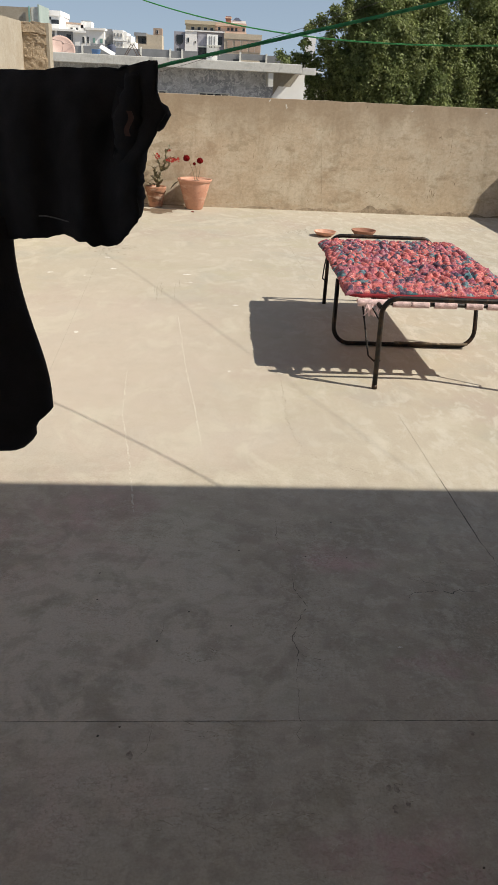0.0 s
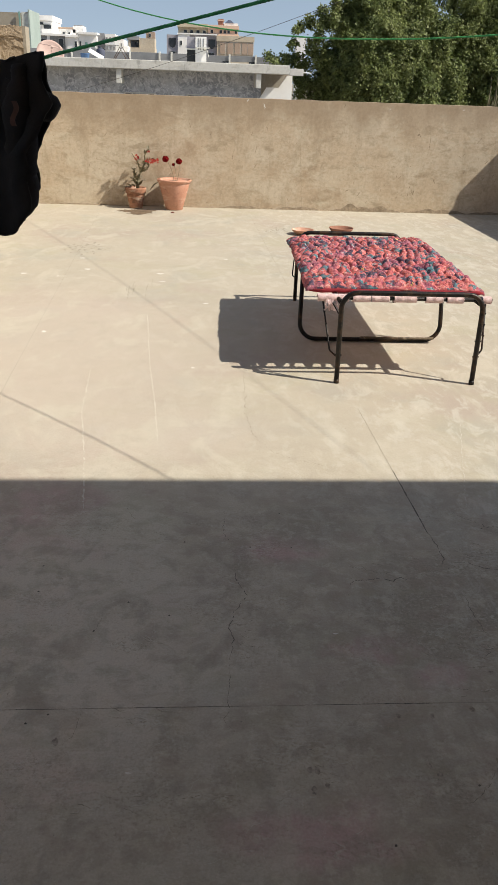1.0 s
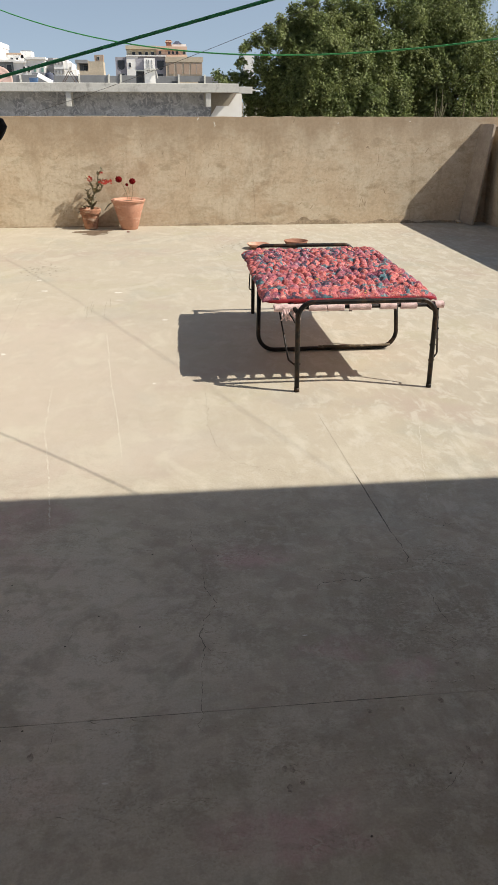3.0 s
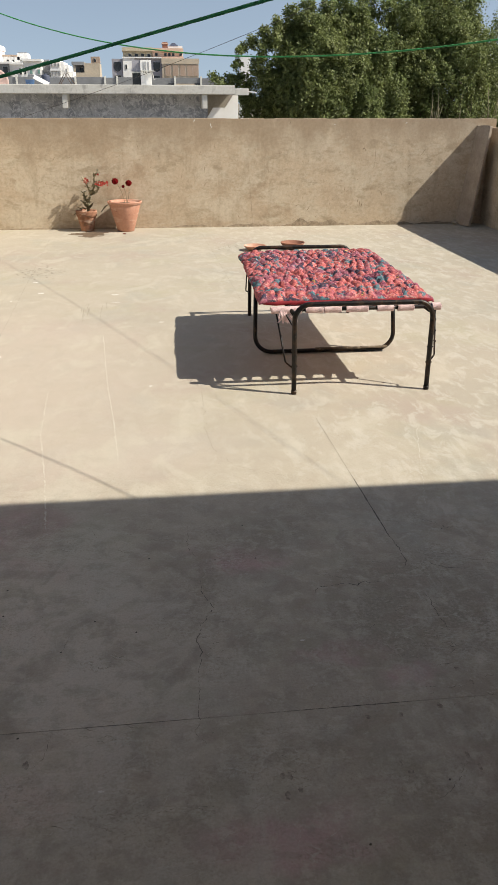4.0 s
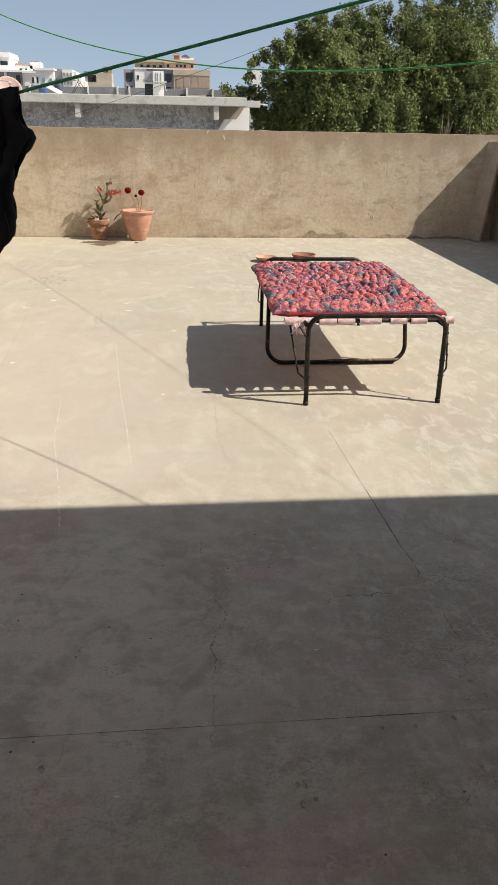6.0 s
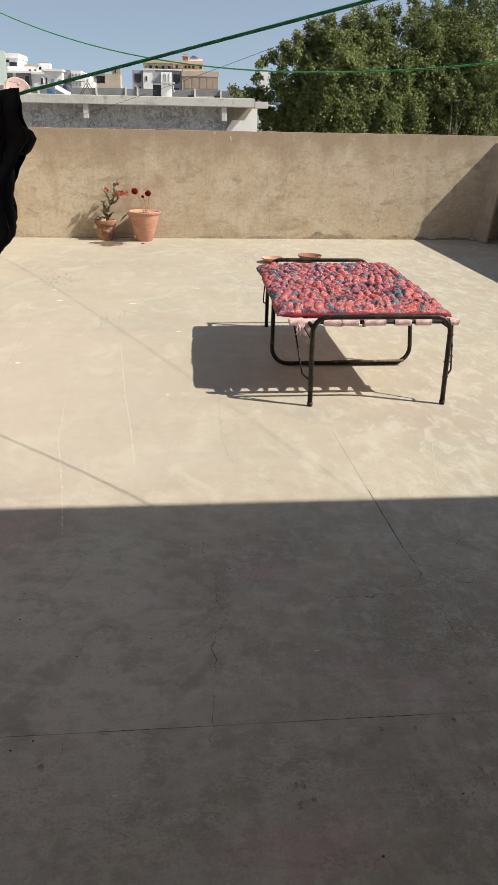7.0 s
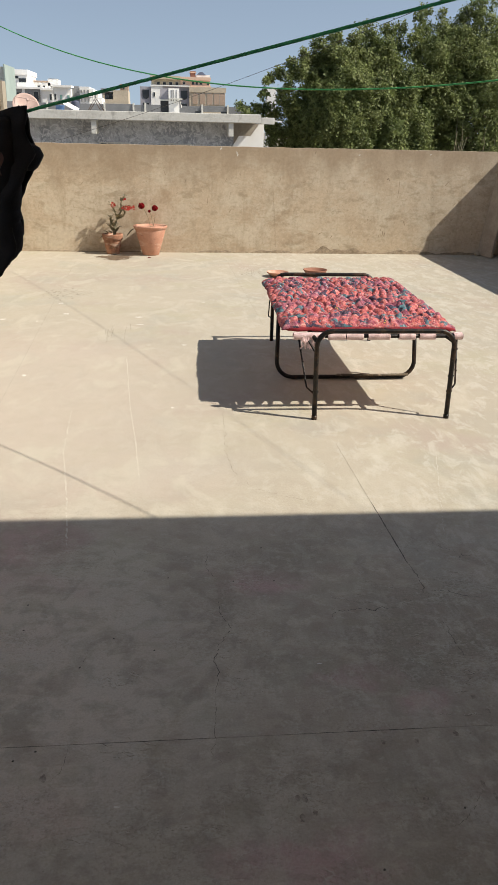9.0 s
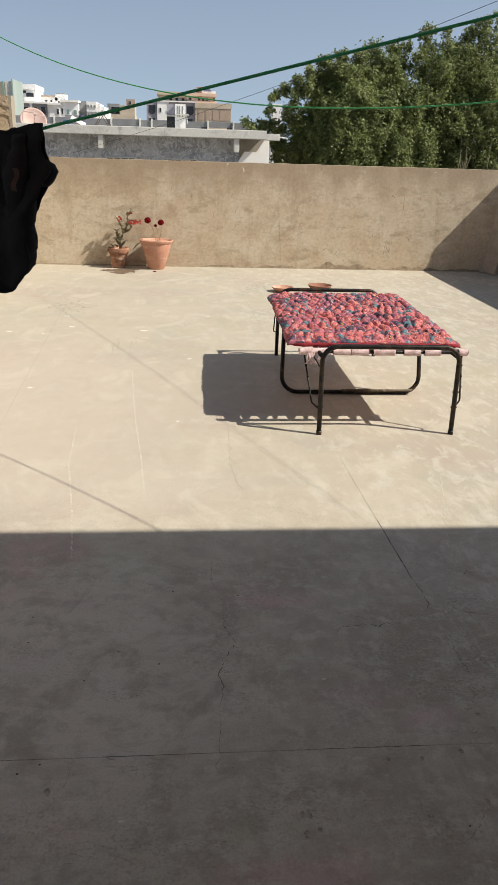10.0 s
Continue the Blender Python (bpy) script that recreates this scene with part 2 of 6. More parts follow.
    # mottle of the whole skin
    out = mix(calc("MULTIPLY", shade_mask, span(noise_of(11, 10, (5, 1, 0), ONE, 0.1, 0.7).outputs["Fac"], 0.48, 0.62, 0, 0.46)), out, (0.300, 0.262, 0.206))
    out = mix(calc("MULTIPLY", shade_mask, span(noise_of(15, 10, (1, 5, 0), ONE, 0.1, 0.7).outputs["Fac"], 0.52, 0.62, 0, 0.5)), out, (0.500, 0.458, 0.385))
    # soft hand-wide blotches of olive, brown and pale wear, strong inside the shade
    out = mix(calc("MULTIPLY", shade_mask, span(noise_of(6.5, 6, (3, 7, 0), (1, 1.3, 1), 0.5).outputs["Fac"], 0.52, 0.66, 0, 0.42)), out, (0.340, 0.304, 0.226))
    out = mix(calc("MULTIPLY", shade_mask, span(noise_of(7.5, 6, (8, 5, 0), (0.9, 1.4, 1), 0.6).outputs["Fac"], 0.53, 0.66, 0, 0.42)), out, (0.335, 0.277, 0.224))
    out = mix(calc("MULTIPLY", shade_mask, span(noise_of(8.5, 7, (4, 4, 0), (0.9, 1.5, 1), 0.6).outputs["Fac"], 0.53, 0.66, 0, 0.38)), out, (0.485, 0.436, 0.352))
    # pin holes and specks
    speck = noise_of(70, 3, (2, 2, 0))
    out = mix(span(speck.outputs["Fac"], 0.70, 0.76, 0, 0.6), out, (0.16, 0.14, 0.11))
    fine = noise_of(150, 4, ONE)
    over = n.new("ShaderNodeMix")
    over.data_type, over.blend_type = "RGBA", "OVERLAY"
    over.inputs[0].default_value = 0.22
    l.new(out, over.inputs[6])
    l.new(fine.outputs["Fac"], over.inputs[7])
    l.new(over.outputs[2], b.inputs["Base Color"])
    b.inputs["Roughness"].default_value = 0.8
    b.inputs["Specular IOR Level"].default_value = 0.3
    height = calc("ADD", calc("MULTIPLY", fine.outputs["Fac"], 0.12), calc("ADD", calc("MULTIPLY", pit, -0.5), calc("MULTIPLY", line, -0.25)))
    bp = n.new("ShaderNodeBump")
    bp.inputs["Strength"].default_value, bp.inputs["Distance"].default_value = 0.42, 0.004
    l.new(height, bp.inputs["Height"])
    l.new(bp.outputs["Normal"], b.inputs["Normal"])
    return m


def leaf_material():
    """Dusty leaves that let part of the light through, each a little different, with yellower boughs."""
    m = material("tree_leaf", (0.092, 0.128, 0.038), (0.228, 0.255, 0.095), 0.9, 0.55, 0.0, 20, 0.5, vary=0.45, island=True, spec=0.3)
    n, l = m.node_tree.nodes, m.node_tree.links
    b = n["Principled BSDF"]
    thin = n.new("ShaderNodeBsdfTranslucent")
    l.new(b.inputs["Base Color"].links[0].from_socket, thin.inputs["Color"])
    mx = n.new("ShaderNodeMixShader")
    mx.inputs["Fac"].default_value = 0.35
    l.new(b.outputs["BSDF"], mx.inputs[1])
    l.new(thin.outputs["BSDF"], mx.inputs[2])
    l.new(mx.outputs["Shader"], n["Material Output"].inputs["Surface"])
    return m


M_floor = floor_material()
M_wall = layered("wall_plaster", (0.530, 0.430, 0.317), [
    ((0.405, 0.31, 0.215), 0.9, 1.1, 0.46, 0.62, (1, 1, 1.5), 8),
    ((0.575, 0.495, 0.385), 0.95, 1.7, 0.46, 0.60, (1.0, 1.0, 1.5), 9),
    ((0.34, 0.265, 0.18), 0.6, 2.6, 0.53, 0.70, (2.0, 2.0, 0.4), 9),
    ((0.37, 0.295, 0.205), 0.7, 4.0, 0.54, 0.63, (0.7, 0.7, 1.5), 10),
    ((0.58, 0.52, 0.41), 0.6, 5.0, 0.56, 0.68, (0.8, 0.8, 1.4), 9),
    ((0.33, 0.255, 0.175), 0.5, 8.0, 0.56, 0.68, (0.8, 0.8, 1.2), 10),
    ((0.36, 0.285, 0.20), 0.3, 22.0, 0.52, 0.62, (1.0, 1.0, 1.3), 10),
    ((0.60, 0.52, 0.41), 0.28, 27.0, 0.53, 0.63, (0.8, 0.8, 1.3), 10),
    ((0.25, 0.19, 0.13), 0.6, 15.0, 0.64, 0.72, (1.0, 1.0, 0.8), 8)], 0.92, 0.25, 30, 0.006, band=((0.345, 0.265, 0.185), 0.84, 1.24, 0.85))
M_crumble_shade = material("crumbled_plaster_and_shade", (0.20, 0.155, 0.105), (0.36, 0.285, 0.20), 20, 0.95, 0.6, 60)
M_hair = material("hairline", (0.30, 0.23, 0.16), (0.44, 0.35, 0.25), 20, 0.95, 0.2)
M_gouge = material("gouged_plaster", (0.22, 0.168, 0.115), (0.34, 0.265, 0.185), 25, 0.95, 0.3)
M_joint = material("joint_dirt", (0.085, 0.075, 0.06), (0.15, 0.13, 0.105), 30, 0.95)
M_seam = material("faint_seam", (0.26, 0.232, 0.185), (0.34, 0.305, 0.25), 30, 0.95)
M_crack = material("crack_dirt", (0.09, 0.078, 0.062), (0.155, 0.135, 0.108), 30, 0.95)
M_flake = material("flaked_cement", (0.14, 0.121, 0.094), (0.235, 0.203, 0.16), 30, 0.95)
M_lime = material("lime_splash", (0.55, 0.53, 0.48), (0.70, 0.68, 0.63), 40, 0.9)
M_mud = material("dry_mud", (0.21, 0.175, 0.14), (0.37, 0.33, 0.27), 75, 0.95, 0.4, 200, 0.25)
M_pale = material("lime_mark", (0.46, 0.425, 0.354), (0.54, 0.505, 0.434), 20, 0.9)
M_wall2 = layered("wall_plaster_pale", (0.335, 0.295, 0.235), [
    ((0.285, 0.24, 0.185), 0.8, 1.6, 0.47, 0.66, ONE, 8), ((0.38, 0.345, 0.285), 0.8, 3.0, 0.50, 0.66, ONE, 9), ((0.27, 0.215, 0.15), 0.6, 9.0, 0.57, 0.70, ONE, 9)], 0.92, 0.4, 30, 0.008)
M_stone = layered("rough_stone", (0.48, 0.38, 0.27), [
    ((0.36, 0.265, 0.175), 0.8, 6.0, 0.46, 0.62, ONE, 9), ((0.52, 0.43, 0.32), 0.8, 11.0, 0.52, 0.66, ONE, 9), ((0.22, 0.15, 0.10), 0.7, 21.0, 0.55, 0.66, ONE, 8)], 0.95, 0.9, 40, 0.02)
M_mortar = material("old_mortar", (0.34, 0.28, 0.20), (0.47, 0.40, 0.31), 14, 0.95, 0.6, 60)
# bright warm colour so the unseen surfaces bounce light onto the near floor
M_ceil = material("ceiling_paint", (0.80, 0.68, 0.52), (0.86, 0.74, 0.58), 2, 0.9, 0.1)
M_ground = material("dusty_ground", (0.20, 0.17, 0.13), (0.30, 0.26, 0.2), 0.15, 0.95, 0.1, 3)
M_black = layered("black_paint_steel", (0.006, 0.005, 0.005), [((0.060, 0.034, 0.019), 0.85, 16.0, 0.50, 0.62, ONE, 8), ((0.10, 0.085, 0.07), 0.7, 45.0, 0.62, 0.70, ONE, 6)], 0.42, 0.2, 70)
M_worn = layered("worn_steel", (0.10, 0.075, 0.05), [((0.27, 0.22, 0.16), 0.8, 30.0, 0.50, 0.62, ONE, 7), ((0.03, 0.02, 0.015), 0.8, 20.0, 0.52, 0.64, ONE, 7)], 0.55, 0.3, 70)
M_cloth_black = material("black_cloth", (0.016, 0.0155, 0.017), (0.024, 0.023, 0.025), 12, 0.9, 0.3, 300, spec=0.2)
M_zip = material("dull_zip", (0.07, 0.07, 0.075), (0.11, 0.11, 0.115), 60, 0.5)
M_tag = material("brown_label", (0.04, 0.018, 0.015), (0.065, 0.028, 0.022), 40, 0.8)
M_green = material("green_rope", (0.026, 0.25, 0.10), (0.055, 0.41, 0.17), 60, 0.55, 0.3, 200)
# same rope as M_green, with sunlight put into a brighter, yellower colour
M_green_sunny = material("green_rope_sunlit", (0.045, 0.29, 0.085), (0.085, 0.46, 0.15), 60, 0.6, 0.3, 200)
M_wire = material("dark_wire", (0.03, 0.03, 0.03), (0.06, 0.055, 0.05), 40, 0.6)
M_terra = layered("terracotta", (0.50, 0.265, 0.185), [
    ((0.43, 0.205, 0.135), 0.7, 5.0, 0.48, 0.64, ONE, 6), ((0.64, 0.45, 0.36), 0.75, 6.5, 0.53, 0.66, (0.7, 0.7, 2.6), 7), ((0.27, 0.11, 0.07), 0.6, 12.0, 0.60, 0.70, ONE, 6)], 0.85, 0.2, 50, 0.004)
M_terra_old = layered("old_terracotta", (0.40, 0.205, 0.13), [
    ((0.22, 0.105, 0.065), 0.85, 6.0, 0.47, 0.62, (1, 1, 0.6), 8), ((0.55, 0.43, 0.34), 0.75, 9.0, 0.53, 0.64, (0.8, 0.8, 2.0), 9), ((0.14, 0.085, 0.055), 0.7, 16.0, 0.58, 0.68, ONE, 7)], 0.9, 0.3, 50, 0.005)
M_terra_dark = material("burnt_clay", (0.20, 0.085, 0.05), (0.32, 0.15, 0.10), 8, 0.85, 0.2, 50, 0.5)
M_soil = material("soil", (0.06, 0.04, 0.025), (0.14, 0.09, 0.06), 40, 1.0, 0.8, 80)
M_red_edge = material("red_cloth", (0.17, 0.008, 0.014), (0.26, 0.013, 0.024), 30, 0.9, 0.2, 200)
M_cord = material("pink_cord", (0.66, 0.46, 0.46), (0.80, 0.62, 0.61), 30, 0.85, 0.3, 150)
M_leaf = leaf_material()
M_bark = material("bark", (0.10, 0.075, 0.05), (0.2, 0.16, 0.11), 8, 0.95, 0.6)
M_twig = material("pale_bark", (0.13, 0.115, 0.07), (0.20, 0.175, 0.11), 8, 0.95, 0.4)
M_plant = material("plant_leaf", (0.13, 0.115, 0.065), (0.27, 0.235, 0.15), 12, 0.55, 0.0, vary=0.3, island=True)
M_stem = material("plant_stem", (0.17, 0.15, 0.09), (0.29, 0.255, 0.165), 20, 0.8)
M_bloom = material("red_bloom", (0.40, 0.025, 0.02), (0.55, 0.07, 0.05), 30, 0.8, vary=0.25, island=True)
M_rose = material("dark_rose", (0.085, 0.003, 0.004), (0.15, 0.005, 0.006), 40, 0.95, 0.0, spec=0.1)
M_board = material("grey_board", (0.32, 0.265, 0.212), (0.44, 0.37, 0.298), 5, 0.9, 0.4, 40)
M_conc = layered("weathered_concrete", (0.60, 0.59, 0.55), [
    ((0.42, 0.41, 0.38), 0.8, 1.2, 0.5, 0.68, (1, 1, 2), 8), ((0.30, 0.29, 0.27), 0.7, 3.0, 0.56, 0.7, (1.5, 1.5, 0.5), 9), ((0.7, 0.69, 0.65), 0.6, 5.0, 0.56, 0.7, ONE, 8)], 0.9, 0.2, 14, 0.02)
M_concwall = layered("patchy_cement", (0.44, 0.455, 0.48), [
    ((0.28, 0.295, 0.325), 0.9, 0.9, 0.46, 0.6, (1, 1, 1.3), 6), ((0.58, 0.595, 0.625), 0.85, 2.0, 0.53, 0.58, (2.0, 1, 1.6), 5), ((0.24, 0.25, 0.275), 0.7, 1.7, 0.54, 0.59, (1.6, 1, 1.6), 5), ((0.62, 0.63, 0.66), 0.75, 3.6, 0.55, 0.60, (1.8, 1, 1.8), 5)], 0.92, 0.3, 12, 0.02, swirl=1.8)
M_white = material("white_paint", (0.76, 0.75, 0.73), (0.86, 0.85, 0.83), 0.5, 0.8, 0.05, 4)
M_grey = material("grey_paint", (0.22, 0.225, 0.235), (0.30, 0.305, 0.31), 0.5, 0.8, 0.05, 4)
M_panel = material("grey_panel", (0.15, 0.155, 0.165), (0.21, 0.215, 0.225), 0.8, 0.85, 0.05, 4)
M_lilac = material("lilac_grey_paint", (0.29, 0.28, 0.315), (0.36, 0.35, 0.385), 0.4, 0.85, 0.05, 4)
M_lemon = material("pale_yellow_paint", (0.50, 0.43, 0.31), (0.58, 0.505, 0.375), 0.4, 0.85, 0.05, 4)
M_peach = material("peach_paint", (0.62, 0.44, 0.33), (0.70, 0.51, 0.40), 0.4, 0.85, 0.05, 4)
M_tan = material("tan_paint", (0.44, 0.375, 0.29), (0.53, 0.46, 0.36), 0.4, 0.85, 0.05, 4)
M_brown = material("brown_paint", (0.34, 0.255, 0.195), (0.41, 0.31, 0.245), 0.4, 0.85, 0.05, 4)
M_brickred = material("brick_red", (0.24, 0.115, 0.08), (0.31, 0.16, 0.115), 0.6, 0.9)
M_slate = material("dark_slate", (0.045, 0.055, 0.09), (0.08, 0.09, 0.13), 0.8, 0.7, 0.05, 4)
M_glass_dark = material("dark_window", (0.02, 0.023, 0.028), (0.04, 0.045, 0.05), 0.5, 0.25, 0)
M_teal = material("teal_sheet", (0.13, 0.27, 0.235), (0.2, 0.34, 0.30), 0.5, 0.6)
M_teal_pale = material("faded_teal", (0.27, 0.335, 0.31), (0.36, 0.42, 0.395), 0.5, 0.7)
M_dish = material("dish_paint", (0.38, 0.26, 0.225), (0.46, 0.33, 0.29), 3, 0.6)
M_sheet = material("white_board", (0.62, 0.62, 0.61), (0.74, 0.74, 0.72), 3, 0.8)
M_blue = material("blue_plastic", (0.05, 0.12, 0.27), (0.07, 0.16, 0.33), 4, 0.45)
M_rust = material("rusty_iron", (0.06, 0.045, 0.04), (0.13, 0.09, 0.07), 15, 0.8, metal=0.3)
M_wet = material("damp_stain", (0.085, 0.055, 0.034), (0.19, 0.135, 0.088), 22, 0.85, 0.1)


def quilt_material():
    """Printed cotton: a coral, rose and orange ground with fine pale stripes, and blots of navy, teal and plum."""
    m = bpy.data.materials.new("printed_quilt")
    m.use_nodes = True
    n, l = m.node_tree.nodes, m.node_tree.links
    b = n["Principled BSDF"]
    co = n.new("ShaderNodeTexCoord").outputs["Object"]

    def noise_of(scale, shift, detail=3.0, rough=0.6, warp=0.6):
        mp = n.new("ShaderNodeMapping")
        mp.inputs["Location"].default_value, mp.inputs["Scale"].default_value = shift, (1.0, 0.8, 1.0)
        l.new(co, mp.inputs["Vector"])
        tx = n.new("ShaderNodeTexNoise")
        tx.inputs["Scale"].default_value, tx.inputs["Detail"].default_value = scale, detail
        tx.inputs["Roughness"].default_value, tx.inputs["Distortion"].default_value = rough, warp
        l.new(mp.outputs["Vector"], tx.inputs["Vector"])
        return tx.outputs["Fac"]

    def blot(under, colour, scale, shift, lo, hi, strength):
        mr = n.new("ShaderNodeMapRange")
        for key, v in (("From Min", lo), ("From Max", hi), ("To Max", strength)):
            mr.inputs[key].default_value = v
        l.new(noise_of(scale, shift, 2.0), mr.inputs["Value"])
        mx = n.new("ShaderNodeMix")
        mx.data_type = "RGBA"
        l.new(mr.outputs["Result"], mx.inputs[0])
        l.new(under, mx.inputs[6])
        mx.inputs[7].default_value = rgba(colour)
        return mx.outputs[2]

    ramp = n.new("ShaderNodeValToRGB")
    cr = ramp.color_ramp
    stops = [(0.30, (0.14, 0.035, 0.060)), (0.39, (0.30, 0.060, 0.085)), (0.45, (0.42, 0.100, 0.105)), (0.51, (0.50, 0.150, 0.115)), (0.56, (0.40, 0.090, 0.120)), (0.62, (0.50, 0.235, 0.240)), (0.70, (0.22, 0.060, 0.100))]
    cr.elements[0].position, cr.elements[0].color = stops[0][0], rgba(stops[0][1])
    cr.elements[1].position, cr.elements[1].color = stops[1][0], rgba(stops[1][1])
    for p, c in stops[2:]:
        cr.elements.new(p).color = rgba(c)
    l.new(noise_of(30, (0, 0, 0), 5.0, 0.78), ramp.inputs["Fac"])
    out = ramp.outputs["Color"]
    out = blot(out, (0.19, 0.075, 0.135), 6, (3, 1, 0), 0.45, 0.60, 0.65)
    out = blot(out, (0.60, 0.33, 0.29), 34, (1, 6, 0), 0.61, 0.66, 0.7)
    out = blot(out, (0.03, 0.04, 0.07), 13, (7, 2, 0), 0.555, 0.59, 0.92)
    out = blot(out, (0.05, 0.16, 0.19), 12, (2, 8, 0), 0.59, 0.62, 0.88)
    out = blot(out, (0.30, 0.38, 0.41), 22, (5, 3, 0), 0.665, 0.69, 0.7)
    out = blot(out, (0.60, 0.38, 0.10), 19, (9, 4, 0), 0.725, 0.74, 0.8)
    out = blot(out, (0.60, 0.36, 0.31), 75, (4, 4, 0), 0.58, 0.66, 0.35)
    out = blot(out, (0.10, 0.020, 0.04), 60, (6, 1, 0), 0.56, 0.64, 0.7)
    wave = n.new("ShaderNodeTexWave")
    for key, v in (("Scale", 34), ("Distortion", 14), ("Detail", 3), ("Detail Scale", 2.0)):
        wave.inputs[key].default_value = v
    l.new(co, wave.inputs["Vector"])
    mix = n.new("ShaderNodeMix")
    mix.data_type, mix.blend_type = "RGBA", "OVERLAY"
    mix.inputs[0].default_value = 0.26
    l.new(out, mix.inputs[6])
    l.new(wave.outputs["Fac"], mix.inputs[7])
    l.new(mix.outputs[2], b.inputs["Base Color"])
    b.inputs["Roughness"].default_value = 0.85
    b.inputs["Specular IOR Level"].default_value = 0.2
    return m


M_quilt = quilt_material()


# ---- mesh helpers ----
def finish(name, bm, mat, parent=None, label="", smooth=False):
    me = bpy.data.meshes.new(name)
    bm.normal_update()
    bm.to_mesh(me)
    bm.free()
    me.materials.append(mat)
    if smooth:
        for p in me.polygons:
            p.use_smooth = True
    ob = new(name, me)
    if parent:
        ob.parent = parent
        ob.matrix_parent_inverse = parent.matrix_world.inverted()
    if label:
        ob["label"] = label
    return ob


def part(name, bm, mat, parent, label="", smooth=False):
    return finish(name, bm, mat, parent, label, smooth)


def thing(name, label, category, group="", kind="", at=(0, 0, 0)):
    ob = new(name)
    ob.empty_display_size = 0.1
    ob.matrix_world = Matrix.Translation(at)
    ob.location = at
    bpy.context.view_layer.update()
    return tagged(ob, label, category, group, kind)


def box(x0, x1, y0, y1, z0, z1, bevel=0.0, bm=None):
    bm = bm or bmesh.new()
    vs = [bm.verts.new((x, y, z)) for x in (x0, x1) for y in (y0, y1) for z in (z0, z1)]
    fs = [bm.faces.new([vs[k] for k in f]) for f in ((0, 1, 3, 2), (4, 6, 7, 5), (0, 4, 5, 1), (2, 3, 7, 6), (0, 2, 6, 4), (1, 5, 7, 3))]
    if bevel:
        es = list({e for f in fs for e in f.edges})
        bmesh.ops.bevel(bm, geom=es, offset=bevel, segments=2, affect="EDGES", profile=0.6)
    return bm


def tube(path, radius, sides=10, bm=None, closed_ends=True):
    """A round tube along a path; radius is a number or one number a point."""
    bm = bm or bmesh.new()
    pts = [Vector(p) for p in path]
    radii = [radius] * len(pts) if isinstance(radius, (int, float)) else radius
    rings = []
    ref = None
    for i, p in enumerate(pts):
        t = (pts[min(i + 1, len(pts) - 1)] - pts[max(i - 1, 0)]).normalized()
        if ref is None:
            ref = t.orthogonal().normalized()
        ref = (ref - t * ref.dot(t)).normalized()
        side = t.cross(ref)
        rings.append([bm.verts.new(p + (ref * math.cos(a) + side * math.sin(a)) * radii[i]) for a in [2 * math.pi * k / sides for k in range(sides)]])
    for a, b in zip(rings, rings[1:]):
        for k in range(sides):
            bm.faces.new((a[k], a[(k + 1) % sides], b[(k + 1) % sides], b[k]))
    if closed_ends:
        bm.faces.new(rings[0][::-1])
        bm.faces.new(rings[-1])
    return bm


def fillet(points, r, steps=6):
    """A polyline with its inner corners rounded."""
    pts = [Vector(p) for p in points]
    out = [pts[0]]
    for a, b, c in zip(pts, pts[1:], pts[2:]):
        u, v = (a - b).normalized(), (c - b).normalized()
        half = u.angle(v) / 2
        d = r / math.tan(half)
        centre = b + (u + v).normalized() * (r / math.sin(half))
        p, q = b + u * d - centre, b + v * d - centre
        for k in range(steps + 1):
            out.append(centre + p.normalized().slerp(q.normalized(), k / steps) * r)
    return out + [pts[-1]]


def lathe(profile, sides=40, bm=None, centre=(0, 0, 0), wobble=0.0):
    bm = bm or bmesh.new()
    c = Vector(centre)
    rings = []
    for r, z in profile:
        rings.append([bm.verts.new(c + Vector((r * math.cos(a) * (1 + wobble * math.sin(2 * a + 7 * z)), r * math.sin(a), z))) for a in [2 * math.pi * k / sides for k in range(sides)]])
    for a, b in zip(rings, rings[1:]):
        for k in range(sides):
            bm.faces.new((a[k], a[(k + 1) % sides], b[(k + 1) % sides], b[k]))
    bm.faces.new(rings[0][::-1])
    bm.faces.new(rings[-1])
    return bm


def ribbon(path, width, z=0.0015, seed=1, jitter=0.0, bm=None, gaps=0.0):
    """A thin mark lying on the floor along a polyline, uneven in width."""
    bm = bm or bmesh.new()
    rnd = random.Random(seed)
    fine = []
    for a, b in zip(path, path[1:]):
        a, b = Vector(a), Vector(b)
        steps = max(3, int((b - a).length / 0.01))
        for k in range(steps):
            p = a.lerp(b, k / steps)
            q = Vector((p.x, p.y, seed))
            off = Vector((noise.noise(q * 23), noise.noise(q * 23 + Vector((9, 0, 0))))) * 1.6 + Vector((noise.noise(q * 90), noise.noise(q * 90 + Vector((9, 0, 0))))) * 0.9
            fine.append(p + off * jitter)
    fine.append(Vector(path[-1]))
    left, right = [], []
    for i, p in enumerate(fine):
        t = (fine[min(i + 1, len(fine) - 1)] - fine[max(i - 1, 0)]).normalized()
        w = width * (rnd.uniform(0.2, 0.6) + 0.55 * abs(noise.noise(Vector((p.x * 30, p.y * 30, seed + 4.0))))) / 2 * min(1, 0.2 + min(i, len(fine) - 1 - i) / 8)
        nrm = Vector((-t.y, t.x))
        left.append(bm.verts.new((*(p + nrm * w), z)))
        right.append(bm.verts.new((*(p - nrm * w), z)))
    for i in range(len(fine) - 1):
        if rnd.random() >= gaps:
            bm.faces.new((right[i], right[i + 1], left[i + 1], left[i]))
    return bm


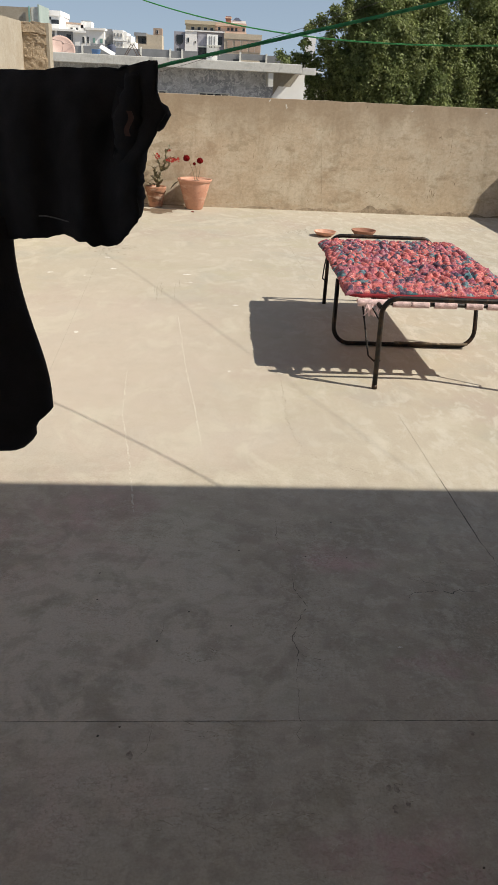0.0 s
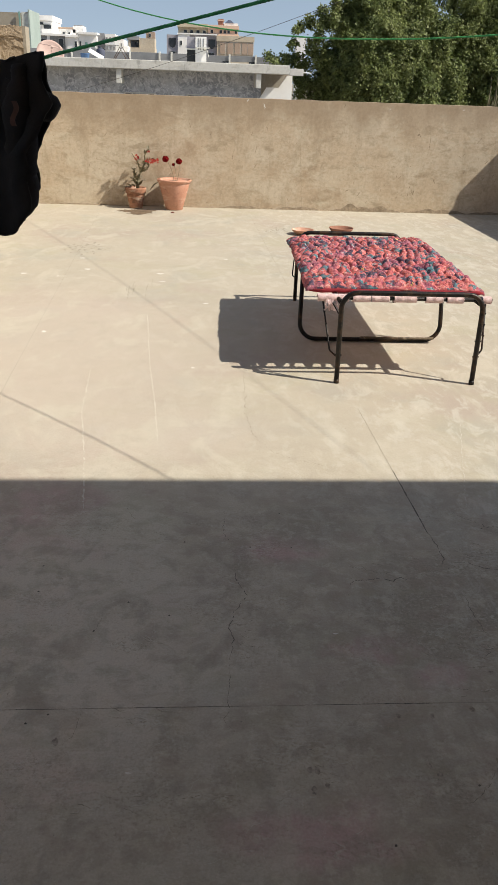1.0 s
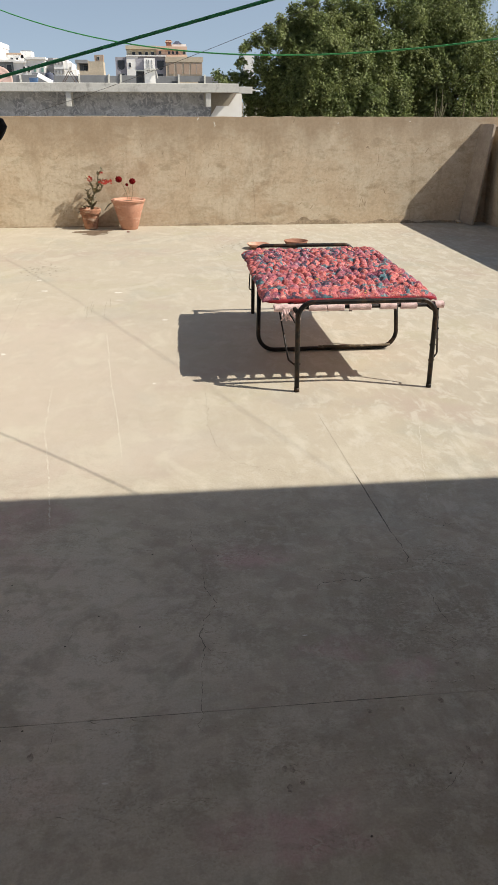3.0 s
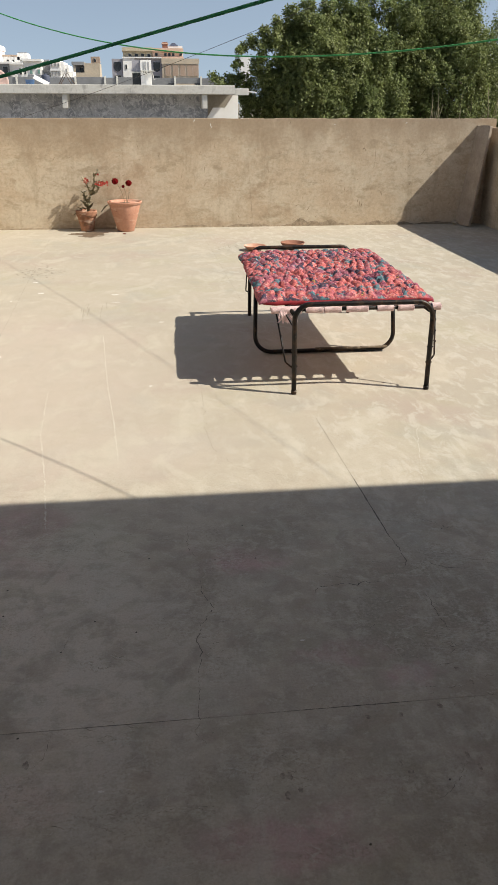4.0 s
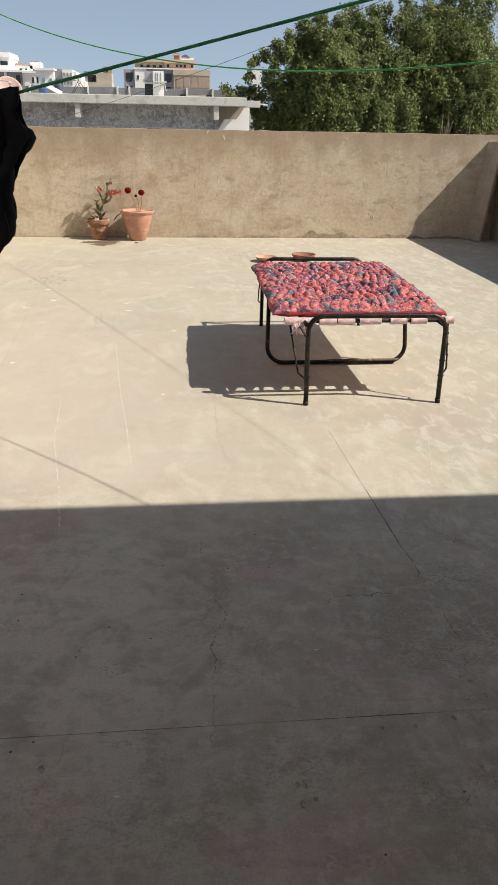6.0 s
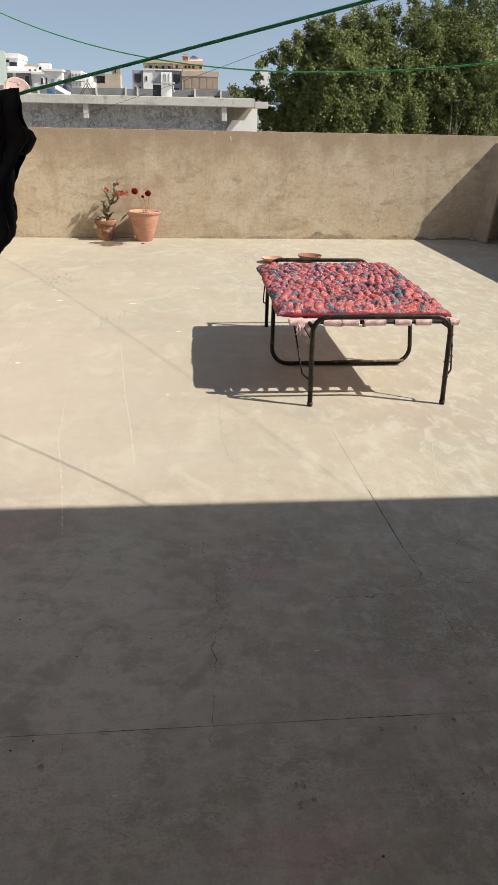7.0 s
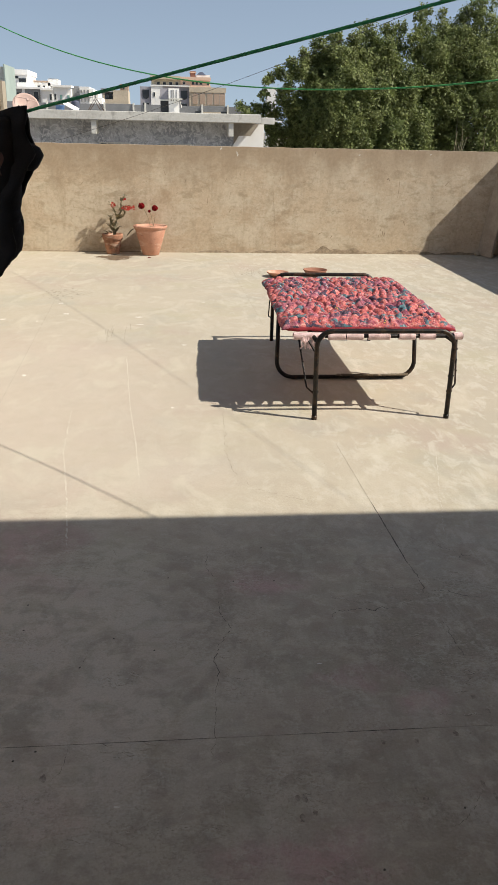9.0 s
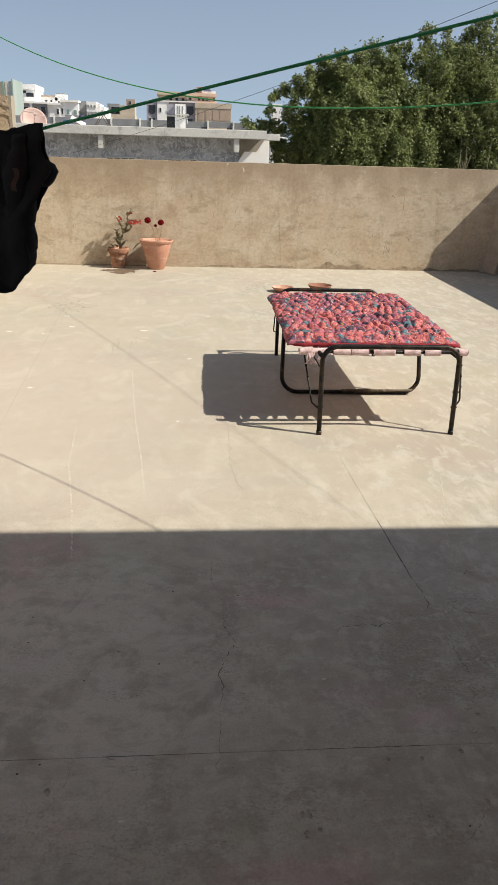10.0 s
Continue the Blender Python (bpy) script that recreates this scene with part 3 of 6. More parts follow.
def blob(cx, cy, rx, ry, z, seed, bm=None, spikes=0.35, sides=14):
    """A flat spot of uneven outline."""
    bm = bm or bmesh.new()
    rnd = random.Random(seed)
    vs = []
    for k in range(sides):
        a = 2 * math.pi * k / sides
        s = 1 + rnd.uniform(-spikes, spikes)
        vs.append(bm.verts.new((cx + rx * s * math.cos(a), cy + ry * s * math.sin(a), z)))
    bm.faces.new(vs)
    return bm


def rough_wall(x0, x1, y0, y1, z0, z1, axis, amp, step=0.08, seed=0, top_amp=0.006):
    """A wall block whose broad faces and top are a little uneven; axis is its thin direction."""
    bm = bmesh.new()
    long0, long1 = (x0, x1) if axis == "y" else (y0, y1)
    nu, nv = max(2, int((long1 - long0) / step)), max(2, int((z1 - z0) / step))
    sheets = []
    for side, d in ((0, (y0 if axis == "y" else x0)), (1, (y1 if axis == "y" else x1))):
        grid = []
        for i in range(nu + 1):
            row = []
            for j in range(nv + 1):
                u, v = long0 + (long1 - long0) * i / nu, z0 + (z1 - z0) * j / nv
                h = noise.noise(Vector((u * 1.7, v * 1.7, seed + side * 9))) * amp + noise.noise(Vector((u * 7, v * 7, seed + side * 9))) * amp * 0.4
                zz = v + (noise.noise(Vector((u * 5, seed, 3))) * top_amp if j == nv else 0)
                row.append(bm.verts.new((u, d + h, zz) if axis == "y" else (d + h, u, zz)))
            grid.append(row)
        sheets.append(grid)
    a, b = sheets
    for i in range(nu):
        for j in range(nv):
            bm.faces.new((a[i][j], a[i + 1][j], a[i + 1][j + 1], a[i][j + 1]))
            bm.faces.new((b[i][j], b[i][j + 1], b[i + 1][j + 1], b[i + 1][j]))
        bm.faces.new((a[i][nv], a[i + 1][nv], b[i + 1][nv], b[i][nv]))
        bm.faces.new((a[i][0], b[i][0], b[i + 1][0], a[i + 1][0]))
    for i in (0, nu):
        for j in range(nv):
            f = (a[i][j], a[i][j + 1], b[i][j + 1], b[i][j])
            bm.faces.new(f if i == 0 else f[::-1])
    bmesh.ops.recalc_face_normals(bm, faces=bm.faces[:])
    return bm


# ---- ground, terrace, walls ----
GROUND = -7.0
tagged(finish("ground", box(-900, 900, -300, 1800, GROUND - 0.5, GROUND), M_ground), "dusty pale earth of the town far below", "ground", kind="structure")
X0, X1, Y0, Y1 = -2.09, 4.48, -2.2, 10.40
floor = finish("floor", box(X0 - 0.15, X1 + 0.15, Y0 - 0.15, Y1 + 0.14, -0.35, -0.012), M_joint)
tagged(floor, "cream cement terrace floor with joints, cracks and stains", "floor", kind="structure")
tagged(finish("house_base", box(X0 - 0.1, X1 + 0.1, Y0 - 0.1, Y1 + 0.1, GROUND, -0.352), M_wall), "plain plastered storeys under the terrace", "wall", kind="structure")


GAP = 0.0009
for y0, y1 in ((Y0, 1.645 - GAP / 2), (1.645 + GAP / 2, Y1)):
    part("floor_slab", box(X0, X1, y0, y1, -0.0115, 0.0), M_floor, floor)
for k, (x_near, y_near, x_far, y_far, w) in enumerate([(1.02, 2.50, 1.005, 3.05, 0.0075), (1.005, 3.0, 0.985, 3.75, 0.0045), (0.90, 6.3, 0.82, 9.9, 0.0038), (-0.79, 3.4, -0.95, 9.9, 0.003), (2.80, 7.2, 2.70, 10.0, 0.004)]):
    part("floor_joint", ribbon([(x_near, y_near), (x_far, y_far)], w, 0.0005, 90 + k, 0.0012), M_joint if k == 0 else M_seam, floor, "old cement joint line")

for k, (x0, x1, w) in enumerate([(-0.5, -0.05, 0.0022), (-0.05, 0.29, 0.0034), (0.42, 0.50, 0.003), (0.48, 0.86, 0.0050)]):
    part("floor_joint", ribbon([(x0, 1.645), ((x0 + x1) / 2, 1.6452), (x1, 1.645)], w, 0.0005, 120 + k, 0.0008), M_joint, floor, "old cement joint line")
for k, (path, w, j) in enumerate([
        ([(0.286, 2.68), (0.273, 2.53), (0.309, 2.44)], 0.0035, 0.005),
        ([(0.309, 2.30), (0.311, 2.206), (0.338, 2.133), (0.291, 2.05), (0.283, 1.97), (0.288, 1.918), (0.273, 1.822)], 0.0062, 0.005),
        ([(0.273, 1.822), (0.266, 1.72), (0.262, 1.636), (0.253, 1.598), (0.276, 1.552)], 0.0030, 0.004),
        ([(0.44, 4.25), (0.43, 3.91), (0.42, 3.63), (0.44, 3.4), (0.46, 3.33)], 0.0034, 0.008),
        ([(0.46, 3.33), (0.52, 3.2), (0.66, 3.1), (0.78, 3.06)], 0.002, 0.008),
        ([(1.02, 2.52), (1.03, 2.44), (1.026, 2.34), (1.024, 2.277)], 0.0070, 0.007),
        ([(1.032, 2.145), (1.036, 2.084), (1.036, 1.997), (1.04, 1.942)], 0.0065, 0.004),
        ([(0.674, 2.181), (0.706, 2.221), (0.736, 2.219), (0.775, 2.231), (0.808, 2.214), (0.849, 2.222), (0.92, 2.221)], 0.0075, 0.009),
        ([(0.718, 2.309), (0.76, 2.272), (0.804, 2.247)], 0.004, 0.008),
        ([(1.041, 2.334), (1.077, 2.324), (1.122, 2.305), (1.168, 2.29), (1.235, 2.262)], 0.0070, 0.010),
        ([(1.076, 2.404), (1.116, 2.365), (1.157, 2.35)], 0.0045, 0.009),
        ([(1.151, 2.669), (1.201, 2.623), (1.249, 2.558), (1.304, 2.554)], 0.0065, 0.010),
        ([(1.02, 2.634), (1.063, 2.637), (1.088, 2.601)], 0.0040, 0.008),
        ([(0.981, 1.884), (1.016, 1.89), (1.039, 1.863), (1.017, 1.831), (0.985, 1.834)], 0.0050, 0.008),
        ([(0.906, 1.432), (0.862, 1.373), (0.83, 1.333), (0.791, 1.32)], 0.0030, 0.006),
        ([(-0.081, 2.704), (-0.042, 2.619)], 0.0030, 0.006),
        ([(-0.10, 2.06), (-0.119, 1.964)], 0.0028, 0.005),
        ([(-0.117, 1.652), (-0.115, 1.601), (-0.123, 1.553), (-0.145, 1.519)], 0.0030, 0.005)]):
    part("crack", ribbon(path, w * 0.68, 0.0005, 10 + k, j * 1.2, None, 0.16), M_flake if path[0][1] > 3 else M_crack, floor, "dark hairline crack")
for k, (path, w) in enumerate([
        ([(-0.4, 4.3), (-0.37, 3.67), (-0.31, 3.27), (-0.24, 2.7)], 0.011),
        ([(-0.15, 5.4), (-0.08, 4.37), (-0.03, 3.83), (0.01, 3.3)], 0.011),
        ([(1.46, 3.58), (1.35, 3.18), (1.22, 2.7)], 0.0045)]):
    part("pale_scratch", ribbon(path, w, 0.0004, 40 + k, 0.004, None, 0.25), M_pale, floor, "pale lime scratch")
bm = bmesh.new()
rnd = random.Random(5)
for k, (cx, cy) in enumerate([(-0.81, 7.22), (-0.72, 6.78), (-1.2, 6.58), (-0.92, 6.51), (-0.11, 6.66), (-0.09, 6.39), (0.45, 7.28), (0.25, 5.73), (0.16, 4.32), (-0.77, 4.98), (0.59, 1.94), (0.02, 1.43)]):
    size = 1.0 if cy > 3 else 0.3
    blob(cx, cy, size * rnd.uniform(0.008, 0.03), size * rnd.uniform(0.008, 0.02), 0.0006, 60 + k, bm)
tagged(part("lime_spots", bm, M_lime, floor, "small splashes of white lime"), kind="stuff")
bm = bmesh.new()
for k, (cx, cy) in enumerate([(-0.195, 1.626), (0.139, 2.459), (0.49, 2.66), (-0.322, 2.311), (0.839, 1.371), (0.606, 1.216), (0.367, 2.424), (0.51, 2.42), (1.23, 2.55), (-0.119, 1.964), (-0.313, 2.165), (-0.246, 1.596), (0.098, 2.036), (-0.029, 2.105)]):
    lathe([(0.001, 0.0), (0.0032, 0.0005), (0.0026, 0.0016), (0.001, 0.0024)], 7, bm, (cx, cy, 0.0), 0.3)
tagged(part("crumbs", bm, M_joint, floor, "tiny dark crumbs of dirt"), kind="stuff")

bm = bmesh.new()
rnd = random.Random(17)
for cx, cy in ((0.465, 1.426), (0.448, 1.428), (0.451, 1.368), (0.483, 1.381), (0.739, 1.433), (0.755, 1.404), (0.788, 1.599), (-0.164, 1.532), (0.91, 1.44), (0.925, 1.40), (0.70, 1.60), (0.9, 1.62), (1.0, 1.76), (1.02, 1.70)):
    blob(cx, cy, rnd.uniform(0.004, 0.008), rnd.uniform(0.007, 0.014), 0.0005, int(cx * 1000 + cy * 77), bm, 0.3, 13)
tagged(part("mud_marks", bm, M_mud, floor, "dried dark mud marks"), kind="stuff")

# ragged edges where the skin of the cement has flaked: a dark lip and a pale rim beside it
lip, rim = bmesh.new(), bmesh.new()
rnd = random.Random(29)
for k, (cx, cy, rx, ry, count) in enumerate([(1.08, 2.36, 0.20, 0.12, 26), (0.80, 2.24, 0.16, 0.06, 14), (0.99, 1.88, 0.14, 0.12, 26), (0.80, 2.05, 0.16, 0.09, 12), (0.95, 1.66, 0.16, 0.06, 10), (0.02, 1.91, 0.07, 0.04, 9), (0.0, 1.62, 0.10, 0.04, 9), (0.10, 2.62, 0.2, 0.1, 12), (0.31, 1.99, 0.05, 0.10, 10), (0.1, 1.36, 0.22, 0.08, 12), (0.46, 1.40, 0.05, 0.05, 6)]):
    for q in range(count):
        x, y = rnd.gauss(cx, rx * 0.55), rnd.gauss(cy, ry * 0.6)
        ln, tilt = rnd.uniform(0.012, 0.05), rnd.uniform(-0.35, 0.2)
        path = [(x, y), (x + ln * 0.5, y + ln * tilt + rnd.uniform(-0.006, 0.006)), (x + ln, y + ln * tilt * 1.4)]
        ribbon(path, rnd.uniform(0.0025, 0.006), 0.0005 + 0.00001 * q, 500 + 40 * k + q, 0.006, lip, 0.15)
        if q % 2:
            ribbon([(a, b + 0.006) for a, b in path], 0.004, 0.0004 + 0.00001 * q, 900 + 40 * k + q, 0.006, rim, 0.3)
tagged(part("flake_lips", lip, M_flake, floor, "dark ragged edges of flaked cement"), kind="stuff")
# a web of pale hairlines where the cement has crazed
rnd = random.Random(37)
for k in range(16):
    x, y, a = rnd.uniform(-0.05, 0.5), rnd.uniform(1.2, 1.5), rnd.uniform(0, 6.28)
    path = [(x, y)]
    for q in range(4):
        a += rnd.uniform(-0.9, 0.9)
        x, y = x + 0.022 * math.cos(a), y + 0.022 * math.sin(a)
        path.append((x, y))
    ribbon(path, 0.0016, 0.0007 + 0.00001 * k, 1500 + k, 0.003, rim, 0.2)
tagged(part("flake_rims", rim, M_pale, floor, "pale rims of flaked cement"), kind="stuff")
bm = bmesh.new()
rnd = random.Random(23)
for k in range(11):
    x, y = -0.30 + rnd.uniform(-0.10, 0.16), 6.1 + rnd.uniform(-0.25, 0.25)
    ribbon([(x, y - rnd.uniform(0.05, 0.16)), (x + rnd.uniform(-0.01, 0.01), y + rnd.uniform(0.05, 0.2))], 0.006, 0.0005, 300 + k, 0.003, bm)
for k in range(50):
    x, y = -0.86 + rnd.gauss(0, 0.085), 7.66 + rnd.gauss(0, 0.16)
    blob(x, y, rnd.uniform(0.003, 0.013), rnd.uniform(0.006, 0.03), 0.0004 + 0.000004 * k, 330 + k, bm, 0.55)
for k in range(40):
    x, y = 1.03 + rnd.gauss(0, 0.07), 8.9 + rnd.gauss(0, 0.12)
    blob(x, y, rnd.uniform(0.003, 0.012), rnd.uniform(0.006, 0.022), 0.0004 + 0.000004 * k, 430 + k, bm, 0.55)
for k in range(7):
    x, y = -0.86 + rnd.gauss(0, 0.07), 7.62 + rnd.gauss(0, 0.1)
    ribbon([(x, y), (x + rnd.uniform(0.06, 0.16), y + rnd.uniform(-0.1, 0.2))], 0.010, 0.0008, 480 + k, 0.004, bm)
tagged(part("scuff_marks", bm, M_seam, floor, "dull grey scuffs on the cement"), kind="stuff")
PIER_X = -1.742
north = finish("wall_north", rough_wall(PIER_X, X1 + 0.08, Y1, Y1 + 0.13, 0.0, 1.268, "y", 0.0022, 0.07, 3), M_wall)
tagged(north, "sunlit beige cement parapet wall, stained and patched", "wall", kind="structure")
def eroded_shade_strip(x0, x1, height, seed):
    """A ragged-topped strip along the wall foot, for crumbled plaster and for the dark shade line."""
    bm = bmesh.new()
    rnd = random.Random(seed)
    n = max(8, int((x1 - x0) / 0.02))
    prev = None
    for k in range(n + 1):
        f = k / n
        x = x0 + (x1 - x0) * f
        h = height * (0.35 + 0.65 * abs(noise.noise(Vector((x * 5, seed, 0)))) + rnd.uniform(-0.02, 0.02)) * min(1, 4 * f, 4 * (1 - f)) + 0.006
        d = 0.006 + 0.004 * noise.noise(Vector((x * 9, seed, 5)))
        ring = [bm.verts.new((x, Y1 - d - 0.006, 0)), bm.verts.new((x, Y1 - d, h * 0.8)), bm.verts.new((x, Y1 - 0.003, h)), bm.verts.new((x, Y1 + 0.01, 0))]
        if prev:
            for q in range(4):
                bm.faces.new((prev[q], ring[q], ring[(q + 1) % 4], prev[(q + 1) % 4]))
        prev = ring
    bmesh.ops.recalc_face_normals(bm, faces=bm.faces[:])
    return part("eroded_shade_strip", bm, M_crumble_shade, north, "crumbled plaster and dark shade line at the wall foot")


# the lowest strips paint the thin line of shade along the wall foot
for k, (x0, x1, h) in enumerate([(-1.73, -0.9, 0.02), (0.45, 1.0, 0.05), (1.15, 1.75, 0.06), (1.85, 2.75, 0.11), (2.8, 3.6, 0.07), (3.6, 4.4, 0.05), (-0.9, 0.45, 0.016), (1.0, 1.15, 0.02), (1.75, 1.85, 0.02)]):
    eroded_shade_strip(x0, x1, h, 80 + k)
bm = bmesh.new()
rnd = random.Random(12)
for k in range(150):
    x, z = rnd.uniform(PIER_X + 0.05, X1 - 0.2), rnd.uniform(0.1, 1.15)
    a, ln, w = rnd.uniform(0.6, 2.6), rnd.uniform(0.015, 0.07), rnd.uniform(0.0012, 0.0045)
    dx, dz = math.cos(a) * ln / 2, math.sin(a) * ln / 2
    vs = [bm.verts.new((x - dx, Y1 - 0.0012, z - dz)), bm.verts.new((x + w, Y1 - 0.0012, z - w)), bm.verts.new((x + dx, Y1 - 0.0012, z + dz)), bm.verts.new((x - w, Y1 - 0.0012, z + w))]
    bm.faces.new(vs)
def mark(x, z, dx, dz, w):
    """A thin pointed chip or scratch on the face of the wall."""
    ln = math.hypot(dx, dz)
    ox, oz = -dz / ln * w * 0.75, dx / ln * w * 0.75
    bm.faces.new([bm.verts.new((px, Y1 - 0.0014, pz)) for px, pz in ((x - dx / 2, z - dz / 2), (x - dx * 0.1 + ox, z - dz * 0.1 + oz), (x + dx / 2, z + dz / 2), (x + dx * 0.15 - ox, z + dz * 0.15 - oz))])


tagged(part("scuffs", bm, M_hair, north, "small scuffs and chips in the plaster"), kind="stuff")
bm = bmesh.new()
for x, z, dx, dz, w in ((2.879, 0.923, 0.03, 0.03, 0.014), (2.90, 0.91, 0.02, -0.03, 0.008), (2.862, 0.27, -0.02, 0.07, 0.008), (2.835, 0.30, 0.015, 0.06, 0.006), (2.89, 0.25, 0.015, 0.07, 0.008), (2.82, 0.22, -0.015, 0.05, 0.006), (3.031, 0.82, 0.004, 0.24, 0.004), (3.654, 0.89, 0.04, 0.06, 0.006),
                        (3.63, 0.86, 0.03, 0.05, 0.005), (3.474, 0.71, 0.03, 0.05, 0.005), (3.43, 0.68, 0.03, -0.03, 0.004), (3.135, 0.39, 0.04, -0.07, 0.007), (2.26, 0.525, 0.20, -0.010, 0.002), (2.40, 0.54, 0.08, 0.03, 0.002), (2.13, 0.535, 0.09, 0.008, 0.002), (1.831, 0.874, 0.05, 0.02, 0.004), (0.847, 0.879, 0.03, 0.06, 0.004), (1.95, 1.22, 0.012, 0.05, 0.008),
                        (2.66, 0.44, 0.01, 0.07, 0.004), (1.6, 0.49, 0.10, 0.004, 0.002), (3.5, 0.5, 0.02, 0.05, 0.005), (2.05, 0.25, 0.05, 0.03, 0.006), (2.2, 0.21, 0.04, 0.06, 0.007), (0.35, 0.86, 0.02, 0.06, 0.004), (0.62, 0.62, 0.01, 0.12, 0.004), (0.9, 0.7, 0.015, 0.10, 0.004), (-0.9, 0.82, 0.04, 0.05, 0.004), (0.1, 0.95, -0.03, 0.08, 0.004)):
    mark(x, z, dx, dz, w)
tagged(part("gouges", bm, M_gouge, north, "dark gouges and scratches in the plaster"), kind="stuff")
bm = bmesh.new()
for x, z, dx, dz, w in ((0.785, 1.245, 0.02, 0.04, 0.010), (0.981, 1.195, -0.015, 0.05, 0.010), (0.99, 1.17, 0.02, 0.03, 0.006), (2.5, 1.2, 0.02, 0.02, 0.008), (3.4, 1.22, 0.03, 0.01, 0.008)):
    mark(x, z, dx, dz, w)
tagged(part("lime_flecks", bm, M_lime, north, "white lime flecks near the wall's top"), kind="stuff")
bm = bmesh.new()
rib = []
rnd = random.Random(4)
for k in range(30):
    z = 0.04 + 0.76 * k / 29
    x = 1.495 - 0.06 * k / 29 + rnd.uniform(-0.004, 0.004)
    w = rnd.uniform(0.0005, 0.0018)
    rib.append((bm.verts.new((x - w, Y1 - 0.0008, z)), bm.verts.new((x + w, Y1 - 0.0008, z)), bm.verts.new((x, Y1 + 0.02, z))))
for a, b in zip(rib, rib[1:]):
    for q in range(3):
        bm.faces.new((a[q], a[(q + 1) % 3], b[(q + 1) % 3], b[q]))
part("crack", bm, M_hair, north, "thin upright crack")

tagged(finish("wall_east", rough_wall(X1, X1 + 0.15, 2.1, Y1, 0.0, 1.165, "x", 0.006, 0.1, 5), M_wall), "shaded beige cement side wall, rough plaster", "wall", kind="structure")
XW = -2.04
west = finish("wall_west", rough_wall(XW - 0.195, XW, 2.1, Y1 + 0.13, 0.0, 1.935, "x", 0.005, 0.1, 7), M_wall2)
tagged(west, "tall sunlit plaster side wall", "wall", kind="structure")
# the bare masonry pier in the corner: rough stones in uneven courses, with a pale plastered edge
PIER_Y = Y1 - 0.065
pier = finish("wall_pier", rough_wall(XW + 0.002, PIER_X - 0.034, PIER_Y, Y1 + 0.128, 0.0, 1.925, "y", 0.003, 0.06, 9), M_mortar)
tagged(pier, "rough brown stone pier with the plaster fallen off", "wall", kind="structure")
part("plaster_edge", rough_wall(PIER_X - 0.034, PIER_X, PIER_Y - 0.03, Y1 + 0.128, 0.0, 1.93, "y", 0.005, 0.05, 15, 0.012), M_wall2, pier, "pale plaster edge left on the pier")
rnd = random.Random(41)
stones = []
for k in range(7):
    bm = bmesh.new()
    bmesh.ops.create_cube(bm, size=1.0)
    bmesh.ops.subdivide_edges(bm, edges=bm.edges[:], cuts=3, use_grid_fill=True)
    for v in bm.verts:
        v.co += noise.noise_vector(v.co * 2.3 + Vector((k * 5.1, k, 0))) * 0.12 + noise.noise_vector(v.co * 7 + Vector((k * 3.1, k, 4))) * 0.08
    me = bpy.data.meshes.new("stone")
    bm.to_mesh(me)
    bm.free()
    me.materials.append(M_stone)
    stones.append(me)
z = 0.01
while z < 1.84:
    high = min(rnd.uniform(0.085, 0.16), 1.925 - z)
    x = XW - rnd.uniform(0, 0.1)
    while x < PIER_X - 0.06:
        wide = min(rnd.uniform(0.12, 0.24), PIER_X - 0.034 - x)
        ob = new("stone", rnd.choice(stones))
        ob.matrix_world = Matrix.LocRotScale((x + wide / 2, PIER_Y - 0.002 + rnd.uniform(-0.006, 0.008), z + high / 2), Euler((rnd.uniform(-0.1, 0.1), rnd.uniform(-0.07, 0.07), rnd.uniform(-0.1, 0.1))), (wide * 1.06, 0.06, high * 1.06))
        ob.parent = pier
        ob.matrix_parent_inverse = pier.matrix_world.inverted()
        x += wide + 0.004
    z += high + 0.004

# the veranda roof that shades the near floor; unseen walls close it behind the camera
ROOF = 3.3
EDGE = 2.90 - 0.3 * ROOF
LINE_X = 2.3
tagged(finish("wall_south", box(X0, X1, Y0 - 0.15, Y0, 0, ROOF), M_ceil), "unseen plain wall closing the veranda, pale to bounce light", "wall", kind="structure")
# unseen; its height only sets how much western sky reaches the floor
tagged(finish("wall_west_veranda", box(X0 - 0.15, X0, Y0 - 0.15, 2.1, 0, 0.4), M_wall2), "unseen plain side wall, kept low to let sky light in", "wall", kind="structure")
# added block, not seen: stops light from the right, dark against bounce
tagged(finish("wall_east_blocker", box(LINE_X, X1 + 0.15, Y0, EDGE - 0.004, 0, ROOF - 0.002), M_brown), "unseen brown wall block keeping side light off the veranda", "wall", kind="structure")
tagged(finish("ceiling", box(X0 - 0.3, X1 + 1.2, Y0 - 0.3, EDGE, ROOF, ROOF + 0.14), M_ceil), "plain concrete veranda roof slab", "ceiling", kind="structure")
# added out of view to hold back sky fill from the sunny terrace
tagged(finish("wall_sky_blocker", box(X0 - 0.3, X1 + 1.2, Y0 - 0.3, -0.3, ROOF + 0.142, 8.6), M_wall2), "unseen plain wall block that cuts the southern sky light", "wall", kind="structure")


